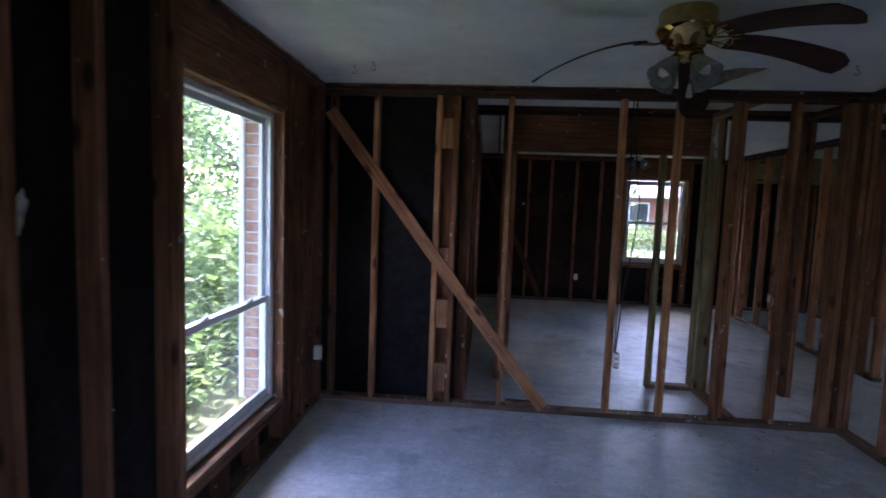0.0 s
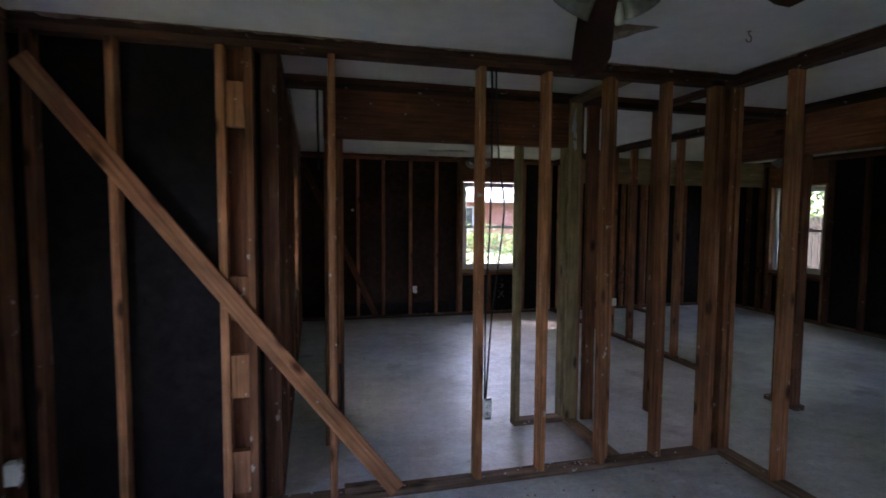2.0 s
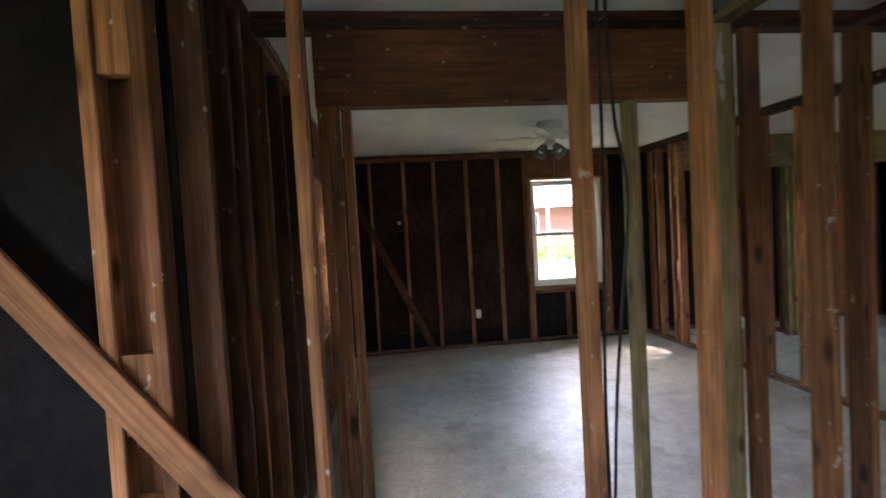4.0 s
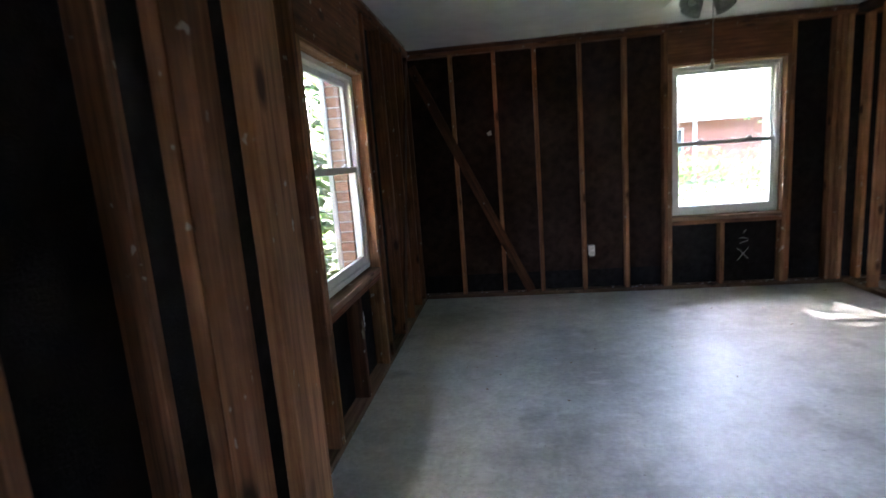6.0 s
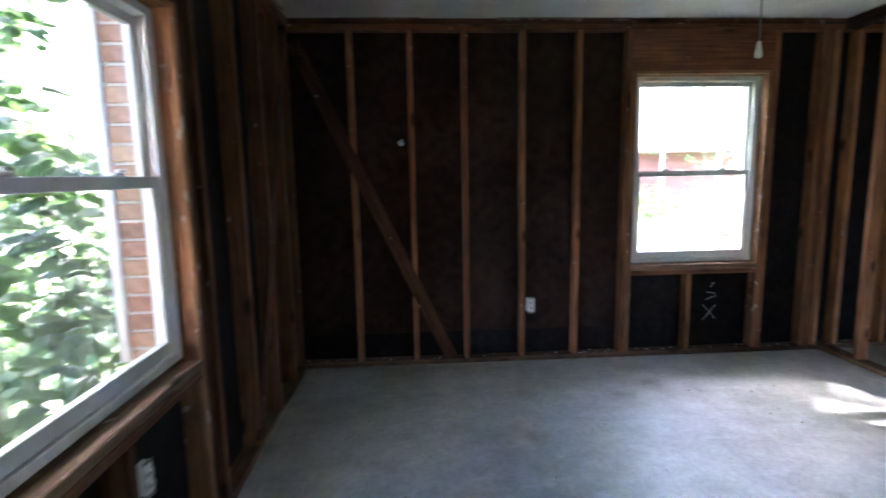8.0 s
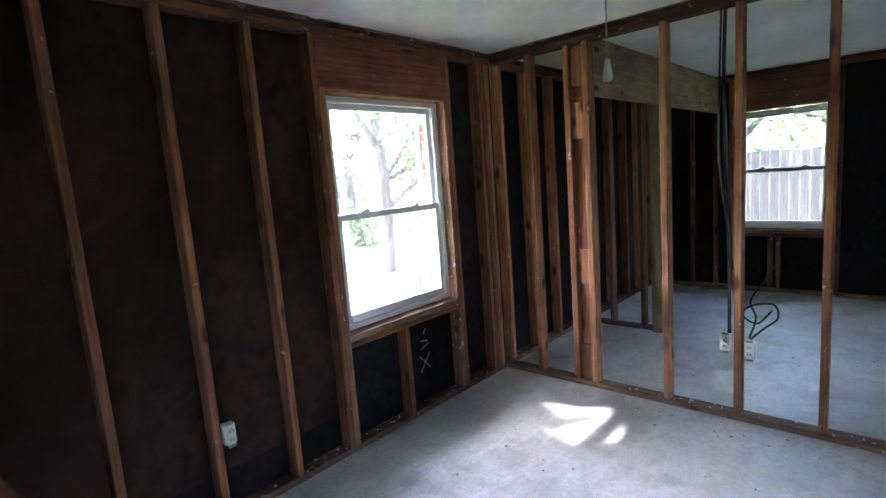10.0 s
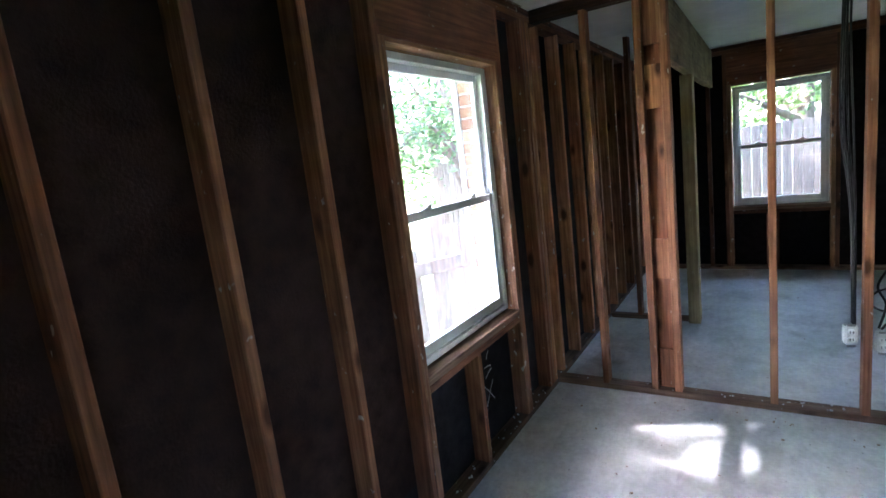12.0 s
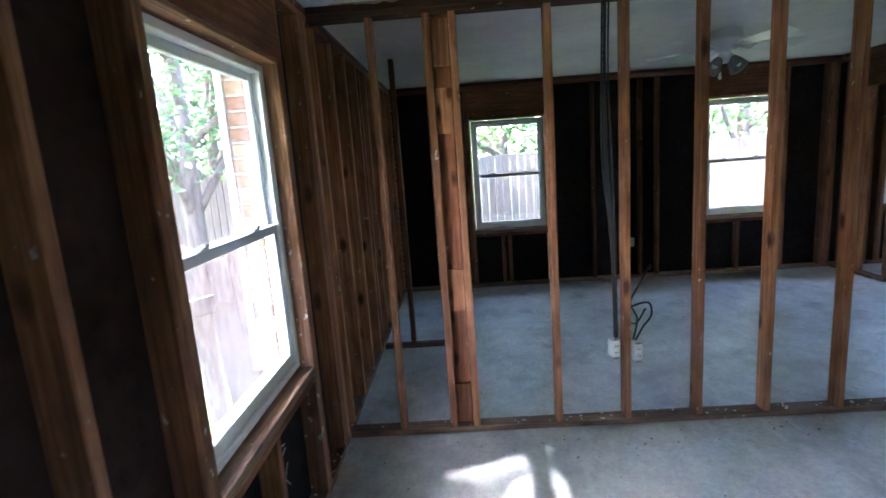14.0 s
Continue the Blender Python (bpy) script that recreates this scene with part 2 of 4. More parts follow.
def veneer_mat():
    m, n, l, p = mat_new("brick_veneer_courses")
    co = n.new("ShaderNodeTexCoord")
    b = n.new("ShaderNodeTexBrick")
    b.inputs["Scale"].default_value = 1.0
    b.inputs["Brick Width"].default_value = 0.21
    b.inputs["Row Height"].default_value = 0.067
    b.inputs["Mortar Size"].default_value = 0.008
    b.inputs["Color1"].default_value = (0.22, 0.085, 0.055, 1)
    b.inputs["Color2"].default_value = (0.36, 0.16, 0.10, 1)
    b.inputs["Mortar"].default_value = (0.5, 0.46, 0.4, 1)
    sx = n.new("ShaderNodeSeparateXYZ")
    l.new(co.outputs["Object"], sx.inputs[0])
    ad = n.new("ShaderNodeMath")
    l.new(sx.outputs[0], ad.inputs[0])
    l.new(sx.outputs[1], ad.inputs[1])
    cx = n.new("ShaderNodeCombineXYZ")
    l.new(ad.outputs[0], cx.inputs[0])
    l.new(sx.outputs[2], cx.inputs[1])
    l.new(cx.outputs[0], b.inputs["Vector"])
    l.new(b.outputs[0], p.inputs["Base Color"])
    p.inputs["Roughness"].default_value = 0.9
    bump(n, l, p, b.outputs["Fac"], -0.5, 0.006)
    return m


BRASS, SHADE, STEEL = brass_mat(), shade_mat(), steel_mat()
GLASS, DUSTY = glass_mat("window_glass", 0.03), glass_mat("dusty_glass", 0.035)
CONCRETE = concrete_mat()
LEAF_A = leaf_mat("leaf_bright", (0.062, 0.12, 0.032), (0.16, 0.24, 0.08))
LEAF_B = leaf_mat("leaf_deep", (0.034, 0.072, 0.026), (0.10, 0.165, 0.062))
BRICKCLAY, VENEER = brick_piece_mat(), veneer_mat()

# ---- building helpers ----
def link_mesh(name, bm, mat, parent=None, label="", m=None):
    me = bpy.data.meshes.new(name)
    bm.to_mesh(me)
    bm.free()
    me.materials.append(mat)
    ob = new(name, me)
    if parent is not None:
        ob.parent = parent
    if m is not None:
        ob.matrix_basis = m
    if label:
        tagged(ob, label)
    return ob


def part(name, bm, mat, parent, label=""):
    return link_mesh(name, bm, mat, parent, label)


def thing(name, label, category, m=None, group="", kind=""):
    ob = new(name)
    if m is not None:
        ob.matrix_basis = m
    return tagged(ob, label, category, group, kind)


def box(bm, x0, x1, y0, y1, z0, z1):
    r = bmesh.ops.create_cube(bm, size=1.0, matrix=Matrix.Translation(((x0 + x1) / 2, (y0 + y1) / 2, (z0 + z1) / 2)) @ Matrix.Diagonal((x1 - x0, y1 - y0, z1 - z0, 1)))
    return r["verts"]


def rounded(bm, amount, segments=1):
    bmesh.ops.bevel(bm, geom=bm.edges[:], offset=amount, segments=segments, profile=0.6, affect='EDGES', clamp_overlap=True)


def slab(name, ext, mat, parent=None, bevel=0.0, label=""):
    bm = bmesh.new()
    box(bm, *ext)
    if bevel:
        rounded(bm, bevel)
    return link_mesh(name, bm, mat, parent, label)


def lathe(bm, profile, steps=24, m=Matrix.Identity(4)):
    """A turned solid from (radius, z) rings."""
    rings = []
    for r, z in profile:
        rings.append([bm.verts.new(m @ Vector((r * math.cos(a * 2 * math.pi / steps), r * math.sin(a * 2 * math.pi / steps), z))) for a in range(steps)])
    for a, b in zip(rings, rings[1:]):
        for k in range(steps):
            f = bm.faces.new((a[k], a[(k + 1) % steps], b[(k + 1) % steps], b[k]))
            f.smooth = True
    bmesh.ops.recalc_face_normals(bm, faces=bm.faces[:])


def tube(bm, pts, r, sides=8):
    """A round rod along a run of points."""
    pts = [Vector(p) for p in pts]
    rings = []
    side = Vector((0.31, 0.77, 0.55))
    for k, p in enumerate(pts):
        d = (pts[min(k + 1, len(pts) - 1)] - pts[max(k - 1, 0)]).normalized()
        u = d.cross(side).normalized()
        v = d.cross(u)
        rr = r[k] if isinstance(r, (list, tuple)) else r
        rings.append([bm.verts.new(p + (u * math.cos(a * 2 * math.pi / sides) + v * math.sin(a * 2 * math.pi / sides)) * rr) for a in range(sides)])
    for a, b in zip(rings, rings[1:]):
        for k in range(sides):
            f = bm.faces.new((a[k], a[(k + 1) % sides], b[(k + 1) % sides], b[k]))
            f.smooth = True
    bm.faces.new(rings[0])
    bm.faces.new(rings[-1])
    bmesh.ops.recalc_face_normals(bm, faces=bm.faces[:])


def smooth_path(pts, per=6):
    """Points along a smooth curve through a few given ones."""
    p = [Vector(q) for q in pts]
    p = [p[0]] + p + [p[-1]]
    out = []
    for i in range(1, len(p) - 2):
        for k in range(per):
            t = k / per
            a, b, c, d = p[i - 1], p[i], p[i + 1], p[i + 2]
            out.append(0.5 * ((2 * b) + (c - a) * t + (2 * a - 5 * b + 4 * c - d) * t * t + (3 * b - 3 * c + d - a) * t ** 3))
    out.append(p[-1])
    return out


LUMBER = {}


def lumber_mesh(a, b, length, mat, name):
    """A piece of sawn timber: length along z, eased and slightly uneven edges. Alike pieces share it."""
    key = (round(a, 3), round(b, 3), round(length, 2), mat.name, name)
    if key not in LUMBER:
        bm = bmesh.new()
        box(bm, -a / 2, a / 2, -b / 2, b / 2, -length / 2, length / 2)
        e = [q for q in bm.edges if abs(q.verts[0].co.z - q.verts[1].co.z) > length * 0.9]
        bmesh.ops.bevel(bm, geom=e, offset=min(0.004, a * 0.15, b * 0.15), segments=1, affect='EDGES')
        if length > 0.6:
            for k in range(1, 6):
                z = -length / 2 + length * k / 6
                bmesh.ops.bisect_plane(bm, geom=bm.verts[:] + bm.edges[:] + bm.faces[:], plane_co=(0, 0, z), plane_no=(0, 0, 1))
            for v in bm.verts:
                q = noise.noise_vector(v.co * 1.7 + Vector((a * 90, b * 70, length * 11)))
                v.co.x += q.x * 0.0022
                v.co.y += q.y * 0.0022
        me = bpy.data.meshes.new(name)
        bm.to_mesh(me)
        bm.free()
        me.materials.append(mat)
        LUMBER[key] = me
    return LUMBER[key]


def board(parent, name, x0, x1, y0, y1, z0, z1, mat=None, label=""):
    """A timber filling the given box, grain along its longest side."""
    mat = mat or STUD
    s = (x1 - x0, y1 - y0, z1 - z0)
    ax = max(range(3), key=lambda k: s[k])
    ia, ib = (ax + 1) % 3, (ax + 2) % 3
    rot = Matrix.Identity(4)
    if ax != 2:
        rot = Matrix.Rotation(math.radians(120 if ax == 0 else -120), 4, Vector((1, 1, 1)))
    me = lumber_mesh(s[ia], s[ib], s[ax], mat, name)
    ob = new(name, me)
    ob.parent = parent
    ob.matrix_basis = Matrix.Translation(((x0 + x1) / 2, (y0 + y1) / 2, (z0 + z1) / 2)) @ rot
    if label:
        tagged(ob, label)
    return ob


def brace(parent, p0, p1, width, thick, face, mat=None):
    """A let-in diagonal board from p0 to p1; face: the wall's normal."""
    p0, p1, nrm = Vector(p0), Vector(p1), Vector(face)
    d = (p1 - p0).normalized()
    sx = d.cross(nrm).normalized()
    rot = Matrix((sx, nrm.normalized(), d)).transposed().to_4x4()
    if rot.determinant() < 0:
        rot = Matrix((-sx, nrm.normalized(), d)).transposed().to_4x4()
    me = lumber_mesh(width, thick, (p1 - p0).length, mat or DARKWOOD, "diagonal_brace")
    ob = new("diagonal_brace", me)
    ob.parent = parent
    ob.matrix_basis = Matrix.Translation((p0 + p1) / 2) @ rot
    return ob


T, D, H = 0.038, 0.089, 2.44
PL, TP = 0.04, 2.365     # top of the sole plate, underside of the top plate


def wall_root(name, label):
    return thing(name, label, "wall", kind="structure")


def run_x(w, x0, x1, y, studs, mat=None, plates=((None, None),), top=True, pmat=None):
    """A stud wall along x whose near face is y, depth to y + D. studs: left edges."""
    for a, b in plates:
        if a is None:
            a, b = x0, x1
        board(w, "sole_plate", a, b, y, y + D, 0.0, PL, pmat or PLATE)
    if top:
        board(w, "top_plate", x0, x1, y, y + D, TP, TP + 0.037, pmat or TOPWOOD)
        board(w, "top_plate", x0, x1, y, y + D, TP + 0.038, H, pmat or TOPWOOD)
    for s in studs:
        board(w, "stud", s, s + T, y, y + D, PL, TP, mat)


def run_y(w, y0, y1, x, studs, mat=None, plates=((None, None),), top=True, pmat=None):
    for a, b in plates:
        if a is None:
            a, b = y0, y1
        board(w, "sole_plate", x, x + D, a, b, 0.0, PL, pmat or PLATE)
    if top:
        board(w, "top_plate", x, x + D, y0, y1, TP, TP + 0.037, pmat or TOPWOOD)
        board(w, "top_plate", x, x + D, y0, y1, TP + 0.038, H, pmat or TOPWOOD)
    for s in studs:
        board(w, "stud", x, x + D, s, s + T, PL, TP, mat)


def opened_box(w, name, axis, a0, a1, t0, t1, z0, z1, holes, mat):
    """Sheets of an outer layer, cut round its window openings. axis: along which the layer runs; holes: (a, b, low, high)."""
    cuts = []
    cur = a0
    for a, b, lo, hi in sorted(holes):
        cuts += [(cur, a, z0, z1), (a, b, z0, lo), (a, b, hi, z1)]
        cur = b
    cuts.append((cur, a1, z0, z1))
    for a, b, lo, hi in cuts:
        if b - a < 0.005 or hi - lo < 0.005:
            continue
        if axis == 'x':
            slab(name, (a, b, t0, t1, lo, hi), mat, w)
        else:
            slab(name, (t0, t1, a, b, lo, hi), mat, w)


def ring(bm, w, h, bar, y0, y1, x=0.0, z=0.0, bottom=None):
    """Four bars round an opening w by h whose lower left corner is at x, z."""
    bt = bottom or bar
    box(bm, x, x + bar, y0, y1, z, z + h)
    box(bm, x + w - bar, x + w, y0, y1, z, z + h)
    box(bm, x + bar, x + w - bar, y0, y1, z + h - bar, z + h)
    box(bm, x + bar, x + w - bar, y0, y1, z, z + bt)


def window(name, m, w, h, split, label, dusty=False):
    """A single-hung window: local x along its width, y outwards, z up from the bottom of the frame. split: height of the meeting rail."""
    win = thing(name, label, "window", m, kind="structure")
    bm = bmesh.new()
    ring(bm, w, h, 0.032, 0.0, 0.075)
    rounded(bm, 0.003)
    part("window_frame", bm, WHITE, win)
    bm = bmesh.new()
    box(bm, 0.008, w - 0.008, 0.074, 0.088, -0.03, 0.012)
    rounded(bm, 0.003)
    part("window_sill", bm, WHITE, win)
    iw = w - 0.064
    bm = bmesh.new()
    ring(bm, iw, h - 0.032 - split + 0.02, 0.036, 0.042, 0.066, 0.032, split - 0.02)
    rounded(bm, 0.003)
    up = part("upper_sash", bm, WHITE, win)
    bm = bmesh.new()
    ring(bm, iw, split + 0.02 - 0.032, 0.038, 0.014, 0.040, 0.032, 0.032, 0.05)
    rounded(bm, 0.003)
    low = part("lower_sash", bm, WHITE, win)
    bm = bmesh.new()
    box(bm, 0.06, w - 0.06, 0.052, 0.056, split + 0.005, h - 0.06)
    p1 = part("pane", bm, GLASS, up)
    bm = bmesh.new()
    box(bm, 0.06, w - 0.06, 0.025, 0.029, 0.075, split - 0.008)
    p2 = part("pane", bm, DUSTY if dusty else GLASS, low)
    p1.visible_shadow = p2.visible_shadow = False
    for f in (0.27, 0.73):
        bm = bmesh.new()
        box(bm, w * f - 0.03, w * f + 0.03, 0.012, 0.034, split + 0.02, split + 0.030)
        box(bm, w * f - 0.012, w * f + 0.022, 0.006, 0.022, split + 0.030, split + 0.041)
        rounded(bm, 0.003)
        part("sash_lock", bm, PLASTIC, low)
    bm = bmesh.new()
    box(bm, 0.036, 0.05, 0.002, 0.014, split + 0.03, h - 0.034)
    box(bm, w - 0.05, w - 0.036, 0.002, 0.014, split + 0.03, h - 0.034)
    part("jamb_liner", bm, WHITE, win)
    return win


BRICK = None


def brick_column(w, m, z0, z1):
    """The ends of the veneer's bricks at the side of an opening, one by one. Local x along the wall, y outwards."""
    global BRICK
    if BRICK is None:
        bm = bmesh.new()
        box(bm, 0, 0.15, 0, 0.09, 0, 0.057)
        rounded(bm, 0.004)
        BRICK = bpy.data.meshes.new("brick")
        bm.to_mesh(BRICK)
        bm.free()
        BRICK.materials.append(BRICKCLAY)
    z, k = z0, 0
    while z + 0.057 <= z1:
        ob = new("brick", BRICK)
        ob.parent = w
        ob.matrix_basis = m @ Matrix.Translation((0, (k % 3) * 0.0015, z))
        z += 0.067
        k += 1


# ---- ground, slab, ceiling ----
GROUND_Z = -0.16
bm = bmesh.new()
bmesh.ops.create_grid(bm, x_segments=60, y_segments=60, size=1500)
for v in bm.verts:
    r = v.co.xy.length
    v.co.z = GROUND_Z + (noise.noise(v.co * 0.01) * 1.5 if r > 120 else 0.0)
tagged(link_mesh("ground", bm, GRASS), "green mown lawn round the house", "ground", kind="structure")

bm = bmesh.new()
box(bm, -1.25, 7.60, -2.25, 3.90, -0.30, 0.0)
tagged(link_mesh("floor", bm, CONCRETE), "bare stained grey concrete slab floor", "floor", kind="structure")
bm = bmesh.new()
box(bm, -0.12, 7.60, 3.90, 8.90, -0.30, 0.0)
tagged(link_mesh("floor", bm, CONCRETE), "bare stained grey concrete slab floor with dusty patches", "floor", kind="structure")

bm = bmesh.new()
box(bm, -1.12, 7.44, -2.09, 3.864, H, H + 0.016)
box(bm, 0.011, 7.44, 3.864, 8.72, H, H + 0.016)
tagged(link_mesh("ceiling", bm, CEIL), "off-white textured drywall ceiling with stains", "ceiling", kind="structure")

# roof deck and eaves
OV = 0.62
bm = bmesh.new()
box(bm, -1.25 - OV, 7.60 + OV, -2.25 - OV, 4.0 + OV, 2.62, 2.70)
box(bm, -0.12 - OV, 7.60 + OV, 4.0 + OV, 8.90 + OV, 2.62, 2.70)
tagged(link_mesh("roof", bm, ROOFING), "low grey shingled roof over the house", "roof", kind="structure")
eaves = thing("trim", "white painted soffit and fascia of the eaves", "soffit", kind="structure")
for ext in ((-1.25 - OV, -1.22, -2.25 - OV, 4.0 + OV, 2.42, 2.44), (-1.22, -0.12 - OV, 4.0, 4.0 + OV, 2.42, 2.44),
            (-0.12 - OV, -0.10, 4.0, 8.90 + OV, 2.42, 2.44), (-0.10, 7.60 + OV, 8.88, 8.90 + OV, 2.42, 2.44),
            (7.58, 7.60 + OV, -2.25 - OV, 8.88, 2.42, 2.44), (-1.22, 7.58, -2.25 - OV, -2.22, 2.42, 2.44)):
    slab("soffit", ext, SOFFIT, eaves)
for ext in ((-1.27 - OV, -1.25 - OV, -2.27 - OV, 4.02 + OV, 2.40, 2.66), (-1.25 - OV, -0.14 - OV, 4.0 + OV, 4.02 + OV, 2.40, 2.66),
            (-0.14 - OV, -0.12 - OV, 4.02 + OV, 8.92 + OV, 2.40, 2.66), (-0.12 - OV, 7.62 + OV, 8.90 + OV, 8.92 + OV, 2.40, 2.66),
            (7.60 + OV, 7.62 + OV, -2.27 - OV, 8.90 + OV, 2.40, 2.66), (-1.25 - OV, 7.60 + OV, -2.27 - OV, -2.25 - OV, 2.40, 2.66)):
    slab("fascia", ext, SOFFIT, eaves, 0.004)


# ---- outer walls ----
def outer_wall(name, label, m, x0, x1, studs, wins, sheath, low_sheath, brick=(None, None), stud_mat=None, shutters=True, header_mat=None, rec=0.06, split_at=None):
    """An outer wall: local x along it, y outwards from the studs' inner face. wins: (left, right, sill, head, cripples)."""
    w = wall_root(name, label)
    w.matrix_basis = m
    sm = stud_mat or STUD
    board(w, "sole_plate", x0, x1, 0, D, 0, PL, PLATE)
    board(w, "top_plate", x0, x1, 0, D, TP, TP + 0.037, sm)
    board(w, "top_plate", x0, x1, 0, D, TP + 0.038, H, DARKWOOD)
    for s in studs:
        board(w, "stud", s, s + T, 0, D, PL, TP, sm)
    holes = []
    for a, b, lo, hi, cr in wins:
        board(w, "king_stud", a - 2 * T, a - T, 0, D, PL, TP, sm)
        board(w, "king_stud", b + T, b + 2 * T, 0, D, PL, TP, sm)
        board(w, "jack_stud", a - T, a, -0.002, D, PL, hi, JAMB)
        board(w, "jack_stud", b, b + T, -0.002, D, PL, hi, JAMB)
        board(w, "header", a - T, b + T, -0.004, D, hi, TP, header_mat or REDWOOD)
        board(w, "header_trim", a, b, 0.004, D, hi - 0.020, hi, JAMB)
        board(w, "rough_sill", a, b, -0.004, D, lo - 0.038, lo, PLATE)
        board(w, "rough_sill", a, b, 0.0, D, lo - 0.077, lo - 0.039, sm)
        for c in cr:
            board(w, "cripple_stud", c, c + T, 0, D, PL, lo - 0.077, sm)
        holes.append((a - 0.02, b + 0.02, lo - 0.02, hi + 0.0))
    for s0, s1, smat in (((x0, split_at, sheath), (split_at, x1, BLACKBOARD)) if split_at else ((x0, x1, sheath),)):
      opened_box(w, "sheathing", 'x', s0, s1, D + 0.001, D + 0.017, 0.22 if low_sheath else 0.0, H, [q for q in holes if s0 <= q[0] < s1], smat)
    if low_sheath:
        slab("sheathing_strip", (x0, x1, D + 0.001, D + 0.015, 0.0, 0.219), low_sheath, w)
    b0, b1 = brick[0] if brick[0] is not None else x0, brick[1] if brick[1] is not None else x1
    q = rec - 0.034
    bh = [(a - 0.15, b + 0.15, lo - 0.02, hi + 0.0) for a, b, lo, hi, cr in wins]
    opened_box(w, "brick_veneer", 'x', b0, b1, 0.130 + q, 0.220 + q, -0.3, 2.42, bh, VENEER)
    for a, b, lo, hi, cr in wins:
        slab("mortar_core", (a - 0.148, a - 0.005, 0.136 + q, 0.214 + q, lo - 0.02, hi), MORTAR, w)
        slab("mortar_core", (b + 0.005, b + 0.148, 0.136 + q, 0.214 + q, lo - 0.02, hi), MORTAR, w)
        brick_column(w, Matrix.Translation((a - 0.15, 0.130 + q, 0)), lo - 0.016, hi)
        brick_column(w, Matrix.Translation((b, 0.130 + q, 0)), lo - 0.016, hi)
        if rec + 0.075 > D:
            t1 = rec + 0.078
            board(w, "jamb_board", a - 0.018, a + 0.002, D + 0.0005, t1, lo, hi - 0.02, sm)
            board(w, "jamb_board", b - 0.002, b + 0.018, D + 0.0005, t1, lo, hi - 0.02, sm)
            board(w, "jamb_board", a, b, D + 0.0005, t1, hi - 0.021, hi - 0.003, sm)
            board(w, "jamb_board", a, b, D + 0.0005, t1, lo - 0.018, lo + 0.001, PLATE)
        if shutters:
            for sx in (a - 0.40, b - 0.012):
                bm = bmesh.new()
                ring(bm, 0.412, hi - lo + 0.02, 0.045, 0.224 + q, 0.252 + q, sx, lo)
                z = lo + 0.06
                while z < hi - 0.06:
                    vs = box(bm, sx + 0.045, sx + 0.367, 0.232 + q, 0.240 + q, z, z + 0.030)
                    z += 0.036
                part("shutter", bm, SOFFIT, w, "white louvred shutter on the brick outside")
    return w


def fitted_window(name, label, wall_m, a, b, lo, hi, split, dusty=False, rec=0.06):
    g = 0.010
    return window(name, wall_m @ Matrix.Translation((a + g, rec, lo + g)), b - a - 2 * g, hi - lo - 0.020 - 2 * g, split, label, dusty)


M_W1, M_W2 = pose(-1.03, 0, 0, 0, 0, 90), pose(0.10, 0, 0, 0, 0, 90)
M_N, M_E, M_S = pose(0, 8.63, 0), pose(7.35, 0, 0, 0, 0, -90), pose(0, -2.0, 0, 0, 0, 180)

W1WIN = (1.965, 3.00, 0.30, 2.10)
W2WIN = (5.89, 6.87, 0.725, 1.98)
NWIN = (2.50, 3.46, 0.70, 2.09)
EA, EB, EC = (-7.71, -6.84, 0.71, 2.04), (-4.97, -4.12, 0.70, 2.09), (-2.90, -2.10, 0.70, 2.09)

w1 = outer_wall("wall_west_1", "outer wall of dark aged studs with black sheathing behind", M_W1, -2.0, 3.864,
                [-1.6, -1.2, -0.79, -0.38, 0.02, 0.42, 0.80, 1.172, 1.50, 3.12, 3.375, 3.56, 3.736],
                [(*W1WIN, (2.30, 2.64))], BLACKBOARD, None, (-2.25, 3.99), DARKWOOD)
brace(w1, (3.74, 0.008, 2.28), (3.20, 0.008, 0.06), 0.089, 0.017, (0, 1, 0))
w2 = outer_wall("wall_west_2", "outer wall of brown studs with black sheathing behind", M_W2, 3.866, 8.63,
                [3.87, 4.10, 4.30, 4.70, 5.10, 5.49, 7.02, 7.48, 7.90, 8.30, 8.54],
                [(*W2WIN, (6.36,))], BLACKBOARD, None, (3.99, 8.75), DARKWOOD)
brace(w2, (8.50, 0.008, 2.30), (7.50, 0.008, 0.06), 0.089, 0.017, (0, 1, 0))
wn_ = outer_wall("wall_north", "outer wall of brown studs over dark brown fibreboard", M_N, 0.011, 7.35,
                 [0.03, 0.475, 0.885, 1.26, 1.67, 2.07, 3.85, 3.90, 3.95, 4.12, 4.5, 4.9, 5.3, 5.42, 5.72, 6.1, 6.5, 6.9, 7.30],
                 [(*NWIN, (2.93,))], BROWNBOARD, BLACKBOARD, (-0.12, 7.60), split_at=2.44)
brace(wn_, (0.12, 0.008, 2.29), (1.16, 0.008, 0.05), 0.089, 0.017, (0, 1, 0))
we = outer_wall("wall_east", "outer wall of dark studs with black sheathing behind", M_E, -8.63, 2.0,
                [-8.6, -8.2, -7.95, -6.3, -5.75, -5.55, -3.62, -3.575, -3.53, -3.36, -3.1, -1.6, -1.2, -0.8, -0.4, 0.0, 0.4, 0.8, 1.2, 1.6, 1.9],
                [(*EA, (-7.4, -7.32)), (*EB, (-4.60,)), (*EC, (-2.5,))], BLACKBOARD, None, (-8.75, 2.25), DARKWOOD, False)
